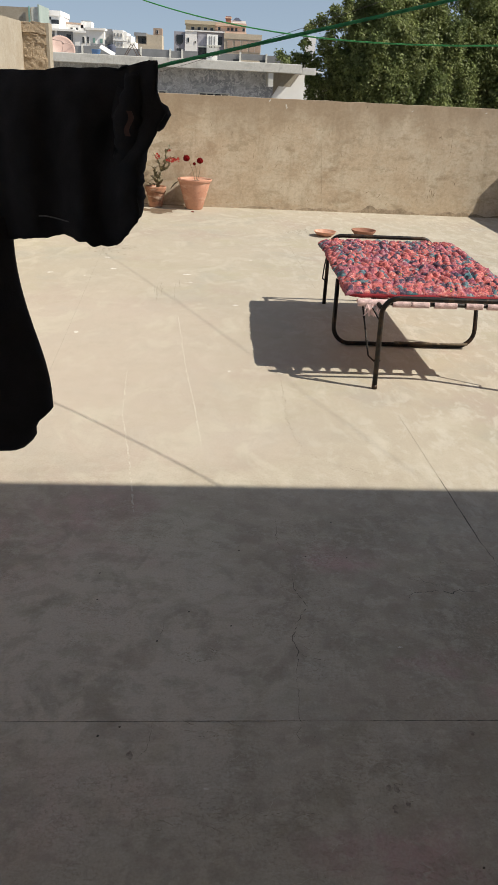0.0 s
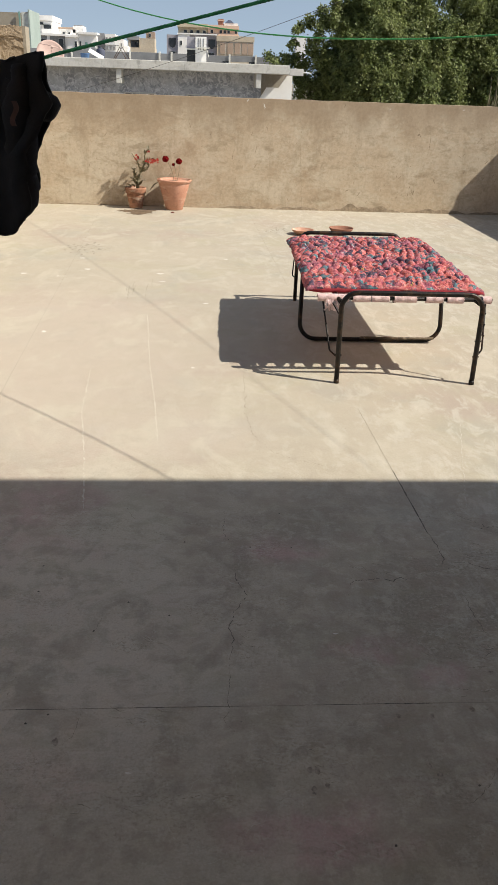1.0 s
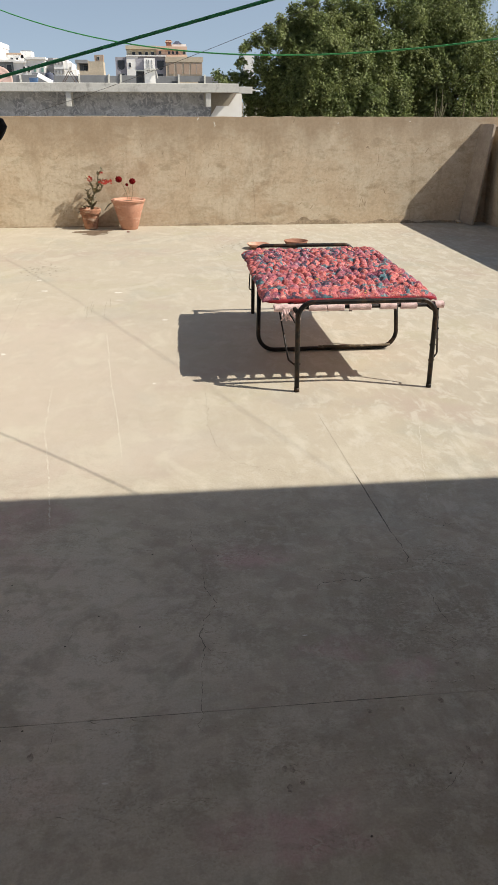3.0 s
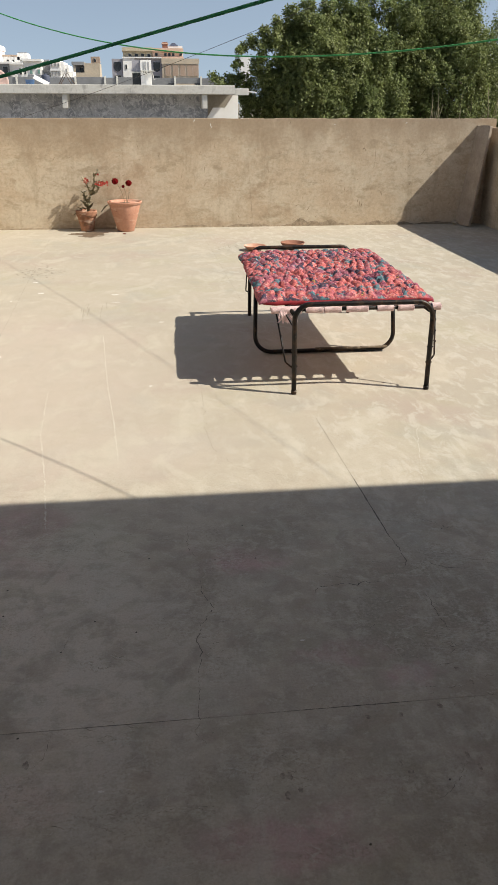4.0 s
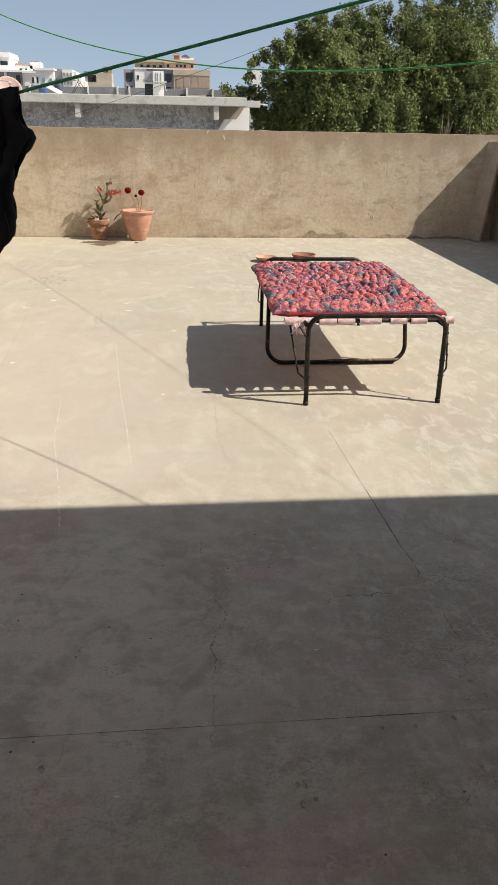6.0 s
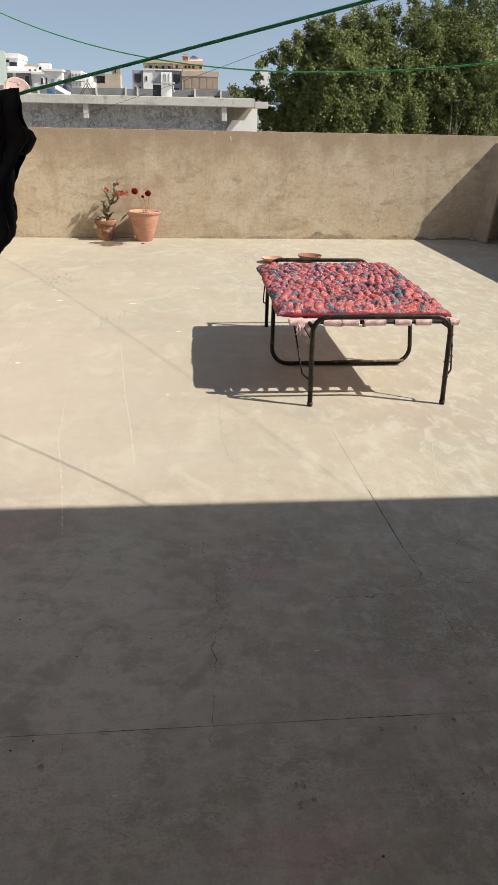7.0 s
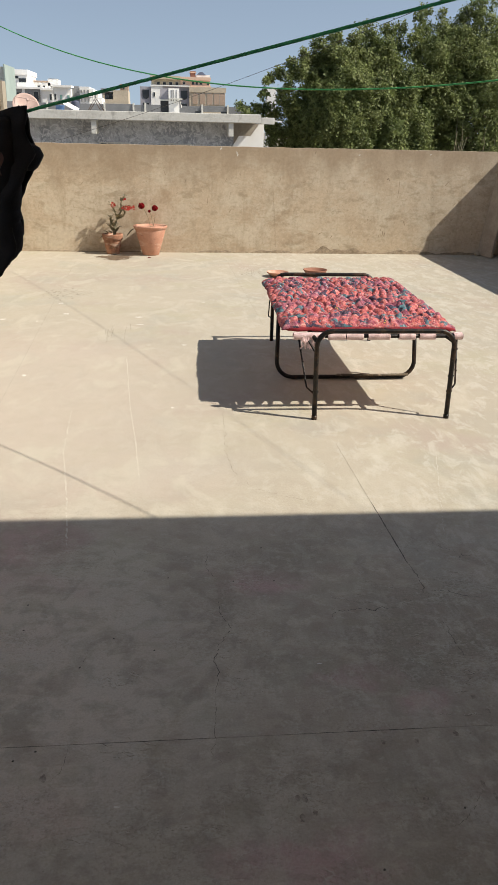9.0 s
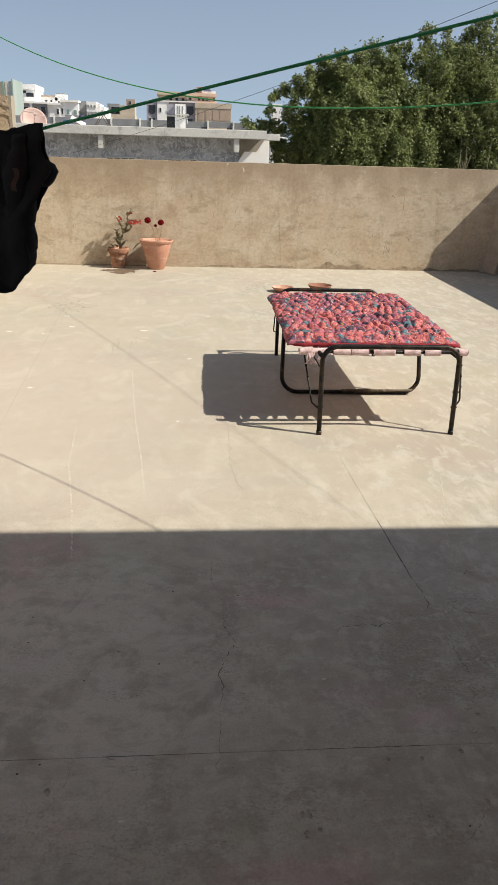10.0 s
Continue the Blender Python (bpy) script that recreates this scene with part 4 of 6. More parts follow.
# ---- the folding bed ----
def folding_bed():
    bed = thing("folding_bed", "black steel folding bed laced with pink cord", "bed", at=(1.3, 4.95, 0))
    r = 0.0135
    xl, xr, yf, yb, zt = 0.935, 1.68, 4.10, 5.86, 0.487
    front = fillet([(xl, yf, 0.0), (xl, yf + 0.03, zt), (xr + 0.012, yf + 0.03, zt), (xr, yf, 0.0)], 0.085, 8)
    part("front_frame", tube(front, r, 12), M_black, bed, "bent black tube end frame", True)
    back = fillet([(xl - 0.03, yb, 0.0), (xl - 0.03, yb - 0.02, zt + 0.012), (xr - 0.03, yb - 0.02, zt + 0.012), (xr - 0.03, yb, 0.0)], 0.085, 8)
    part("back_frame", tube(back, r, 12), M_black, bed, "bent black tube end frame", True)
    mid = fillet([(0.83, 4.93, 0.40), (0.818, 4.86, 0.016), (1.712, 4.86, 0.016), (1.695, 4.9, 0.40)], 0.10, 8)
    part("middle_leg", tube(mid, r, 12), M_black, bed, "bent black tube floor loop", True)
    part("floor_tube", tube([(1.20, 4.838, 0.034), (1.45, 4.836, 0.033), (1.665, 4.838, 0.034)], 0.008, 8), M_worn, bed, "worn brown steel tube", True)
    part("tie_wire", tube([(xl + 0.07, yf + 0.30, 0.418), (xl + 0.17, yf + 0.34, 0.404), (xl + 0.29, yf + 0.40, 0.414)], 0.003, 6), M_black, bed, "", True)
    part("hook", tube([(xl + 0.29, yf + 0.40, 0.43), (xl + 0.29, yf + 0.40, 0.40)], 0.009, 8), M_black, bed)
    for x0, x1 in ((xl - 0.005, xl - 0.03), (xr - 0.005, xr - 0.03)):
        part("side_rail", tube([(x0, yf + 0.03, 0.438), (x1, yb - 0.02, 0.438)], 0.012, 10), M_black, bed, "", True)
    for x, out, low in ((xl, -0.088, 0.138), (xr, 0.044, 0.15)):
        path = fillet([(x, yf + 0.012, low), (x + (out * 0.5 if out < 0 else out), yf + 0.04, low + 0.034), (x + (out if out < 0 else 0.05), yf + 0.11, 0.43)], 0.02, 3)
        part("brace", tube(path, 0.0052, 6), M_black, bed, "", True)
        for k in (1, 2, 3):
            part("rivet", tube([Vector(path[-1]).lerp(Vector(path[-2]), k * 0.24) + Vector((0, d, 0)) for d in (-0.008, 0.008)], 0.006, 8), M_black, bed)
        if out < 0:
            part("brace", tube([(x - 0.045, yf + 0.10, 0.43), (x - 0.002, yf + 0.02, 0.36)], 0.0035, 6), M_black, bed, "", True)
    for x, out in ((xl - 0.03, -0.035), (xr - 0.03, 0.02)):
        path = fillet([(x, yb, 0.17), (x + out, yb - 0.06, 0.20), (x + out, yb - 0.1, 0.30), (x + out * 0.8, yb - 0.14, 0.405)], 0.02, 3)
        part("brace", tube(path, 0.005, 6), M_black, bed, "", True)
    for x in (xl, xr):
        part("foot_cap", tube([(x, yf, 0.0), (x, yf + 0.002, 0.022)], r + 0.0016, 12), M_black, bed, "", True)
    for x, sgn in ((xl, -1), (xr, 1)):
        for z in (0.155, 0.24):
            lean = 0.025 * z if sgn > 0 else 0.0
            part("bolt", tube([(x + lean - 0.017, yf + z * 0.06, z), (x + lean + 0.017, yf + z * 0.06, z)], 0.005, 8), M_black, bed)
    # laced webbing: end rod with cord coils, cross straps, zigzag lacing
    rod_y, rod_z = yf + 0.112, 0.440
    part("webbing_rod", tube([(xl - 0.092, rod_y, rod_z), (xr + 0.085, rod_y, rod_z)], 0.011, 10), M_black, bed, "", True)
    for a, b in ((-0.115, 0.05), (0.072, 0.168), (0.174, 0.268), (0.295, 0.416), (0.466, 0.558), (0.582, 0.672), (0.775, 0.825)):
        turns = int((b - a) / 0.0058)
        path = [(xl + a + (b - a) * k / (turns * 10), rod_y + 0.017 * math.cos(2 * math.pi * k / 10), rod_z + 0.017 * math.sin(2 * math.pi * k / 10)) for k in range(turns * 10 + 1)]
        part("cord_coil", tube(path, 0.0043, 5), M_cord, bed, "pink cord wound tight", True)
    for k in range(10):
        x = xl + 0.05 + 0.08 * k
        part("strap", box(x - 0.034, x + 0.034, rod_y + 0.10, yb - 0.08, 0.424, 0.428), M_cord, bed)
    part("webbing_hem", tube([(xl - 0.02, rod_y + 0.10, 0.428), (xr + 0.075, rod_y + 0.10, 0.428)], 0.007, 8), M_cord, bed, "", True)
    for x, slim, wide in ((-0.06, 0.02, 0.045), (0.035, 0.012, 0.034), (0.135, 0.010, 0.040), (0.205, 0.008, 0.018), (0.30, 0.012, 0.034), (0.385, 0.008, 0.016), (0.455, 0.010, 0.030), (0.555, 0.012, 0.030), (0.665, 0.014, 0.030), (0.775, 0.05, 0.05)):
        x += xl
        bm = bmesh.new()
        low = [bm.verts.new(p) for p in ((x - slim, rod_y, 0.434), (x + slim, rod_y, 0.434), (x + wide, rod_y + 0.10, 0.424), (x - wide, rod_y + 0.10, 0.424))]
        top = [bm.verts.new(v.co + Vector((0, 0, 0.004))) for v in low]
        bm.faces.new(low[::-1])
        bm.faces.new(top)
        for q in range(4):
            bm.faces.new((low[q], low[(q + 1) % 4], top[(q + 1) % 4], top[q]))
        part("lacing", bm, M_cord, bed, "strap end gathered onto the rod")
    rnd = random.Random(3)
    for k in range(16):
        x = xl - 0.06 + rnd.uniform(-0.01, 0.08)
        path = [(x, rod_y - 0.014, rod_z + 0.004), (x + rnd.uniform(-0.012, 0.012), rod_y - 0.026, rod_z - rnd.uniform(0.02, 0.035)), (x + rnd.uniform(-0.02, 0.03), rod_y - 0.02, rod_z - rnd.uniform(0.045, 0.07))]
        part("cord_end", tube(path, 0.0042, 5), M_cord, bed)
    return bed


def mattress():
    """A thin tufted quilt mattress lying on the webbing, sagging a little over the rails."""
    xa, xb, ya, yb = 0.762, 1.752, 4.29, 5.75
    nu, nv = 190, 260
    rnd = random.Random(11)
    bm = bmesh.new()
    tops, lows = [], []
    for i in range(nu + 1):
        rt, rl = [], []
        for j in range(nv + 1):
            u, v = i / nu, j / nv
            e = max(abs(2 * u - 1), abs(2 * v - 1))
            round_ = math.sqrt(max(0.0, 1 - e ** 10))
            ripple = 0.012 * noise.noise(Vector((v * 6, 2, 0))) + 0.006 * noise.noise(Vector((v * 22, 5, 0)))
            ripx = 0.012 * noise.noise(Vector((u * 6, 8, 0)))
            x = xa + (xb - xa) * u + ripple * abs(2 * u - 1) ** 3 + 0.045 * v * (1 - u) + 0.03 * v * u - 0.014 * u * math.sin(math.pi * v)
            y = ya + (yb - ya) * v + ripx * abs(2 * v - 1) ** 3
            base = 0.468 + 0.016 * min(1, v * 3) - 0.012 * max(0, (0.10 - u) / 0.10) ** 1.5 - 0.022 * max(0, (u - 0.92) / 0.08) ** 1.5 - 0.015 * max(0, v - 0.7) / 0.3
            # stitched lengthwise channels, pinched into staggered puffs
            cx = (x - xa) / 0.056 + 1.1 * noise.noise(Vector((x * 5, y * 5, 0)))
            col = math.floor(cx)
            cy = y / 0.080 + 0.5 * (col % 2) + 1.1 * noise.noise(Vector((x * 7, y * 7, 9))) + 0.35 * math.sin(col * 2.7)
            row = math.floor(cy)
            size = 0.78 + 0.22 * noise.cell(Vector((col * 1.37 + 0.5, row * 2.11 + 0.5, 0.5)))
            puff = size * (0.1 + 0.9 * math.sin((cx - col) * math.pi) ** 0.45) * (0.25 + 0.75 * math.sin((cy - row) * math.pi) ** 0.4)
            fold = (0.35 - abs(noise.noise(Vector((x * 15, y * 48, 1))))) * 0.028 + noise.noise(Vector((x * 22, y * 95, 3))) * 0.007 + noise.noise(Vector((x * 60, y * 60, 5))) * 0.005
            top = base + (0.012 + 0.034 * puff + fold) * round_
            rt.append(bm.verts.new((x, y, top)))
            rl.append(bm.verts.new((x, y, base - 0.017 * round_)) if 0 < i < nu and 0 < j < nv else rt[-1])
        tops.append(rt)
        lows.append(rl)
    for i in range(nu):
        for j in range(nv):
            bm.faces.new((tops[i][j], tops[i + 1][j], tops[i + 1][j + 1], tops[i][j + 1]))
            low = [lows[i][j], lows[i][j + 1], lows[i + 1][j + 1], lows[i + 1][j]]
            if len(set(low)) == 4 and not all(q in (tops[i][j], tops[i + 1][j], tops[i + 1][j + 1], tops[i][j + 1]) for q in low):
                bm.faces.new(low)
    ob = finish("mattress", bm, M_quilt, smooth=True)
    tagged(ob, "tufted red patchwork quilt mattress with teal print on the bed", "mattress")
    path = [(xa + 0.02 + (xb - xa - 0.03) * k / 40, ya + 0.004 + 0.010 * noise.noise(Vector((k * 0.4, 0, 0))), 0.459 + 0.006 * noise.noise(Vector((k * 0.5, 3, 0)))) for k in range(41)]
    part("edge_band", tube(path, [0.004] + [0.0115] * 39 + [0.003], 10), M_red_edge, ob, "plain red cloth edge", True)
    return ob


folding_bed()
mattress()


# ---- clay bowls, pots, plants ----
def clay_bowl(x, y, r, h, mat, label):
    prof = [(r * 0.45, 0), (r * 0.72, h * 0.3), (r * 0.93, h * 0.75), (r, h), (r * 0.99, h * 1.04), (r * 0.95, h), (r * 0.85, h * 0.7), (r * 0.6, h * 0.35), (0.01, h * 0.22)]
    ob = finish("clay_bowl", lathe(prof, 36), mat, smooth=True)
    ob.location = (x, y, 0.001)
    return tagged(ob, label, "bowl", "clay bowls")


clay_bowl(1.30, 8.66, 0.118, 0.05, M_terra, "shallow orange terracotta water bowl on the floor")
clay_bowl(1.715, 8.70, 0.13, 0.07, M_terra_dark, "deeper dark brown clay bowl on the floor")


def flower_pot(name, x, y, r_top, r_base, h, rim, label, clay):
    pot = thing(name, label, "flower pot", at=(x, y, 0))
    t = 0.014
    rb = r_base + (r_top - r_base) * (1 - rim / h) * 0.93
    prof = [(r_base - 0.006, 0), (r_base, 0.006), (rb, h - rim), (rb, h - rim * 0.6), (rb - t, h - rim * 0.6), (0.01, h - rim * 0.62)]
    part("pot_body", lathe(prof, 44, None, (x, y, 0.001), 0.006), clay, pot, "", True)
    lip = [(rb - 0.004, h - rim - 0.002), (r_top * 0.965, h - rim + 0.004), (r_top * 0.985, h - rim * 0.6), (r_top * 1.0, h - rim * 0.35), (r_top * 1.015, h - rim * 0.2), (r_top * 0.99, h), (r_top - t, h), (r_top - t * 1.5, h - 0.03), (r_top - t * 2.2, h - 0.036)]
    part("rim", lathe(lip, 44, None, (x, y, 0.001), 0.006), clay, pot, "thick turned rim", True)
    part("soil", lathe([(r_top - t * 1.5, h - 0.034), (r_top * 0.5, h - 0.024), (0.005, h - 0.02)], 24, None, (x, y, 0.002)), M_soil, pot, "dry brown soil")
    return pot


def leaf_blades(specs):
    """Pointed leaves, each a folded blade of eight faces: base, direction, length, width."""
    bm = bmesh.new()
    for base, way, length, width in specs:
        base, way = Vector(base), Vector(way).normalized()
        side = way.cross(Vector((0, 0, 1)))
        side = side.normalized() if side.length > 0.05 else Vector((1, 0, 0))
        up = side.cross(way).normalized()
        mids, lefts, rights = [], [], []
        for k, w in enumerate((0.15, 0.85, 1.0, 0.6, 0.05)):
            c = base + way * (length * k / 4) - Vector((0, 0, 1)) * (length * 0.12 * (k / 4) ** 2)
            mids.append(bm.verts.new(c))
            lefts.append(bm.verts.new(c + side * (width * w / 2) + up * (width * w * 0.15)))
            rights.append(bm.verts.new(c - side * (width * w / 2) + up * (width * w * 0.15)))
        for k in range(4):
            bm.faces.new((mids[k], mids[k + 1], lefts[k + 1], lefts[k]))
            bm.faces.new((rights[k], rights[k + 1], mids[k + 1], mids[k]))
    return bm


def thorn_plant():
    """A crooked thick stem that forks, with sparse leaves and red clusters at the tips."""
    x, y, h = -0.55, 10.24, 0.225
    pot = flower_pot("flower_pot", x, y, 0.125, 0.078, 0.24, 0.07, "small weathered terracotta pot of thorny red-flowered plant", M_terra_old)
    rnd = random.Random(21)
    stems, leaves, blooms = bmesh.new(), [], bmesh.new()
    branches = [([(0.02, 0), (0.028, 0.10), (0.065, 0.205)], 0.014, 10), ([(0.065, 0.20), (0.11, 0.28), (0.115, 0.38), (0.16, 0.46)], 0.009, 13), ([(0.06, 0.20), (0.03, 0.29), (-0.02, 0.37)], 0.008, 8),
                ([(0.03, 0.09), (-0.02, 0.16), (-0.012, 0.235)], 0.009, 12), ([(0.065, 0.19), (0.14, 0.22), (0.16, 0.28)], 0.008, 11), ([(0.025, 0.0), (0.05, 0.07), (0.09, 0.10)], 0.007, 5), ([(0.10, 0.27), (0.16, 0.33), (0.20, 0.335)], 0.006, 3), ([(0.02, 0.05), (-0.03, 0.10), (-0.07, 0.135)], 0.006, 5)]
    for spine, r, count in branches:
        pts = [Vector((x + px, y + 0.15 * pz + 0.02 * math.sin(9 * pz + 40 * r), h + pz)) for px, pz in spine]
        tube(pts, [r * 1.3 * (1 - 0.5 * k / (len(pts) - 1)) for k in range(len(pts))], 7, stems)
        for k in range(int(count * 1.5)):
            q = rnd.randrange(len(pts) - 1)
            p = pts[q].lerp(pts[q + 1], rnd.random())
            w = Vector((rnd.uniform(-1, 1), rnd.uniform(-1, 0.6), rnd.uniform(-0.1, 0.9)))
            leaves.append((p, w, rnd.uniform(0.035, 0.075), rnd.uniform(0.024, 0.038)))
    for bx, bz, wx, wy, wz, ln in ((0.03, 0.12, -0.15, -1, 0.5, 0.13), (0.06, 0.2, 0.1, -1, 0.75, 0.12), (-0.01, 0.2, -0.2, -1, 0.35, 0.12), (0.03, 0.05, 0.05, -1, 0.25, 0.13), (0.1, 0.28, 0.1, -1, 0.7, 0.10), (0.0, 0.1, -0.2, 0.6, 0.7, 0.11), (0.13, 0.22, 0.2, -1, 0.5, 0.10), (-0.01, 0.02, -0.25, -1, 0.5, 0.16), (0.03, 0.03, 0.1, -1, 0.35, 0.15), (0.05, 0.04, 0.3, -1, 0.7, 0.15), (0.0, 0.05, -0.1, -1, 0.8, 0.15), (-0.04, 0.03, -0.35, -1, 0.2, 0.12), (-0.06, 0.015, -0.8, -0.9, 0.25, 0.13), (-0.07, 0.005, -0.9, -0.7, -0.3, 0.11), (-0.05, 0.02, -0.5, -1, 0.6, 0.14)):
        leaves.append(((x + bx, y + 0.15 * bz, h + bz), (wx, wy, wz), ln, 0.036))
    part("stems", stems, M_stem, pot, "thick grey-green thorny stems", True)
    part("foliage", leaf_blades(leaves), M_plant, pot, "small fleshy green leaves", True)
    for (cx, cz, n, s) in ((0.165, 0.335, 20, 0.05), (0.235, 0.34, 14, 0.035), (0.015, 0.375, 10, 0.025), (0.155, 0.45, 7, 0.024)):
        for k in range(n):
            c = Vector((x + cx + rnd.uniform(-s, s), y + 0.15 * cz + rnd.uniform(-0.03, 0.02), h + cz - 0.02 + rnd.uniform(-0.024, 0.024)))
            for q in range(4):
                a = q * math.pi / 2 + rnd.uniform(0, 1)
                u = Vector((math.cos(a), rnd.uniform(-0.4, 0.1), math.sin(a)))
                v = u.cross(Vector((0, 1, 0))).normalized()
                r = rnd.uniform(0.008, 0.013)
                vs = [blooms.verts.new(c), blooms.verts.new(c + u * r * 0.7 + v * r * 0.6), blooms.verts.new(c + u * r * 1.2), blooms.verts.new(c + u * r * 0.7 - v * r * 0.6)]
                blooms.faces.new(vs)
    tagged(part("blooms", blooms, M_bloom, pot, "clusters of small red blooms"), kind="stuff")
    return pot


def rose_plant():
    x, y, h = -0.085, 10.185, 0.315
    pot = flower_pot("flower_pot", x, y, 0.205, 0.10, 0.35, 0.035, "large clean terracotta pot with two dark red roses", M_terra)
    rnd = random.Random(31)
    for (bx, tx, tz) in ((0.005, -0.09, 0.255), (0.02, 0.055, 0.235), (0.01, 0.0, 0.19)):
        path = [(x + bx + (tx - bx) * f + 0.02 * math.sin(f * 3), y - 0.02, h - 0.01 + (tz + 0.01) * f) for f in [k / 7 for k in range(8)]]
        part("stem", tube(path, 0.0035, 6), M_stem, pot, "", True)
    specs = [((x - 0.03, y - 0.02, h + 0.11), (-1, 0, -0.9), 0.06, 0.025), ((x - 0.02, y - 0.02, h + 0.2), (0.2, 0, 1), 0.05, 0.025), ((x + 0.05, y - 0.02, h + 0.13), (1, 0, 0.4), 0.04, 0.02),
             ((x - 0.19, y - 0.02, h + 0.0), (-1, -0.2, -0.8), 0.13, 0.075), ((x + 0.03, y - 0.02, h + 0.22), (0.8, 0, 0.3), 0.045, 0.02)]
    part("foliage", leaf_blades(specs), M_plant, pot, "few small green leaves", True)
    for cx, cz, r in ((-0.10, 0.265, 0.038), (0.058, 0.243, 0.036), (-0.008, 0.205, 0.018)):
        bm = bmesh.new()
        bmesh.ops.create_icosphere(bm, subdivisions=3, radius=r)
        for v in bm.verts:
            d = v.co.normalized()
            v.co *= 1 + 0.22 * noise.noise(d * 3.1 + Vector((cx * 40, 0, 0))) + 0.10 * math.sin(9 * math.atan2(d.x, d.z) + 6 * d.y)
            v.co.z *= 0.92
            v.co += Vector((x + cx, y - 0.02, h + cz))
        part("rose" if r > 0.03 else "bud", bm, M_rose, pot, "dark red rose" if r > 0.03 else "dark closed bud")
    return pot


thorn_plant()
rose_plant()
bm = bmesh.new()
for k, (cx, cy, rx, ry) in enumerate([(-0.50, 9.86, 0.13, 0.13), (-0.40, 9.92, 0.08, 0.10), (-0.66, 9.98, 0.09, 0.08), (-0.57, 9.98, 0.14, 0.10), (-0.43, 10.03, 0.13, 0.08), (-0.52, 9.76, 0.06, 0.06)]):
    blob(cx, cy, rx, ry, 0.0006 + 0.0001 * k, 7 + k, bm, 0.4, 22)
part("damp_patch", bm, M_wet, floor, "brown damp stain beside the small pot")
petal = finish("fallen_petal", blob(-0.095, 9.93, 0.018, 0.022, 0.006, 91, None, 0.4, 12), M_rose)
petal.modifiers.new("sheet", "SOLIDIFY").thickness = 0.005
tagged(petal, "dried dark red rose petal on the floor", "petal")

# the board that leans in the corner
bm = box(-0.025, 0.005, -0.170, 0.155, 0.0, 1.20)
bmesh.ops.subdivide_edges(bm, edges=[e for e in bm.edges if abs(e.verts[0].co.z - e.verts[1].co.z) > 1], cuts=23)
bmesh.ops.subdivide_edges(bm, edges=[e for e in bm.edges if abs(e.verts[0].co.y - e.verts[1].co.y) > 0.3], cuts=6)
for v in bm.verts:
    v.co.x += 0.002 * noise.noise(v.co * 9)
    if abs(v.co.y) > 0.15:
        v.co.y -= math.copysign(0.004 + 0.008 * max(0, noise.noise(Vector((v.co.z * 14, v.co.y, v.co.x * 20)))), v.co.y)
    if v.co.z > 1.19:
        v.co.z += 0.012 * noise.noise(Vector((v.co.y * 22, v.co.x * 9, 2)))
board = finish("leaning_board", bm, M_board)
board.matrix_world = pose(4.195, 10.245, 0.004, 0, 8.2, 12)
tagged(board, "grey cement slab leaning against the side wall", "board")
bm = bmesh.new()
bmesh.ops.create_icosphere(bm, subdivisions=2, radius=0.04)
for v in bm.verts:
    v.co *= 1 + 0.35 * noise.noise(v.co * 30)
    v.co.z = max(-0.02, v.co.z * 0.6)
rub = finish("rubble", bm, M_wall)
rub.location = (4.12, 10.33, 0.02)
tagged(rub, "small lump of broken plaster on the floor", "stone")


# ---- ropes, wire, garment ----
def twisted_rope(name, curve, radius, pitch, label, mat, step=0.006, kind="rope"):
    """Three strands laid round a centre line given as a function of 0..1."""
    probe = [Vector(curve(k / 200)) for k in range(201)]
    length = sum((b - a).length for a, b in zip(probe, probe[1:]))
    n = int(length / step)
    ob = thing(name, label, kind, at=probe[0])
    for s in range(3):
        path = []
        for k in range(n + 1):
            f = k / n
            p = Vector(curve(f))
            t = (Vector(curve(min(1, f + 0.002))) - Vector(curve(max(0, f - 0.002)))).normalized()
            u = t.cross(Vector((0, 0, 1))).normalized()
            v = u.cross(t)
            a = 2 * math.pi * (f * length / pitch + s / 3)
            path.append(p + (u * math.cos(a) + v * math.sin(a)) * radius * 0.27)
        part("strand", tube(path, radius * 0.66, 6), mat, ob, "", True)
    return ob


def near_line(f):
    """From the added side block down to the garment, flat under its weight, then up to the west wall."""
    x = LINE_X - f * (LINE_X - X0)
    y = 1.61 - 0.315 * (x + 0.08)
    if x > -0.08:
        z = 1.513 + 0.2535 * (x + 0.08) + 0.004 * (x + 0.08) * (x - 2)
    else:
        z = 1.513 - 0.012 * min(1, (-0.08 - x) / 0.06) - 0.026 * math.sin(min(1, (-0.08 - x) / 0.9) * math.pi) + 0.10 * max(0, (-0.98 - x) / 0.9)
    return (x, y, z)


twisted_rope("clothesline", near_line, 0.0036, 0.022, "thick green twisted plastic clothesline under the veranda", M_green)


def far_line(f):
    x = 3.72 - f * 5.89
    y = 4.30 - 1.217 * x + 0.061 * x * x if x < 0.839 else 3.322 - 0.99 * (x - 0.839)
    return (x, y, 1.633 + 0.134 * (x - 0.862) ** 2)


twisted_rope("clothesline", far_line, 0.0037, 0.026, "thin sagging green clothesline over the sunny terrace", M_green_sunny, 0.008)
pole_y = far_line(1.0)[1]
tagged(finish("line_pole", tube([(X0 - 0.1, pole_y, 1.90), (X0 - 0.1, pole_y, 2.85)], 0.02, 10), M_rust), "iron pole on the side wall holding a clothesline", "pole")


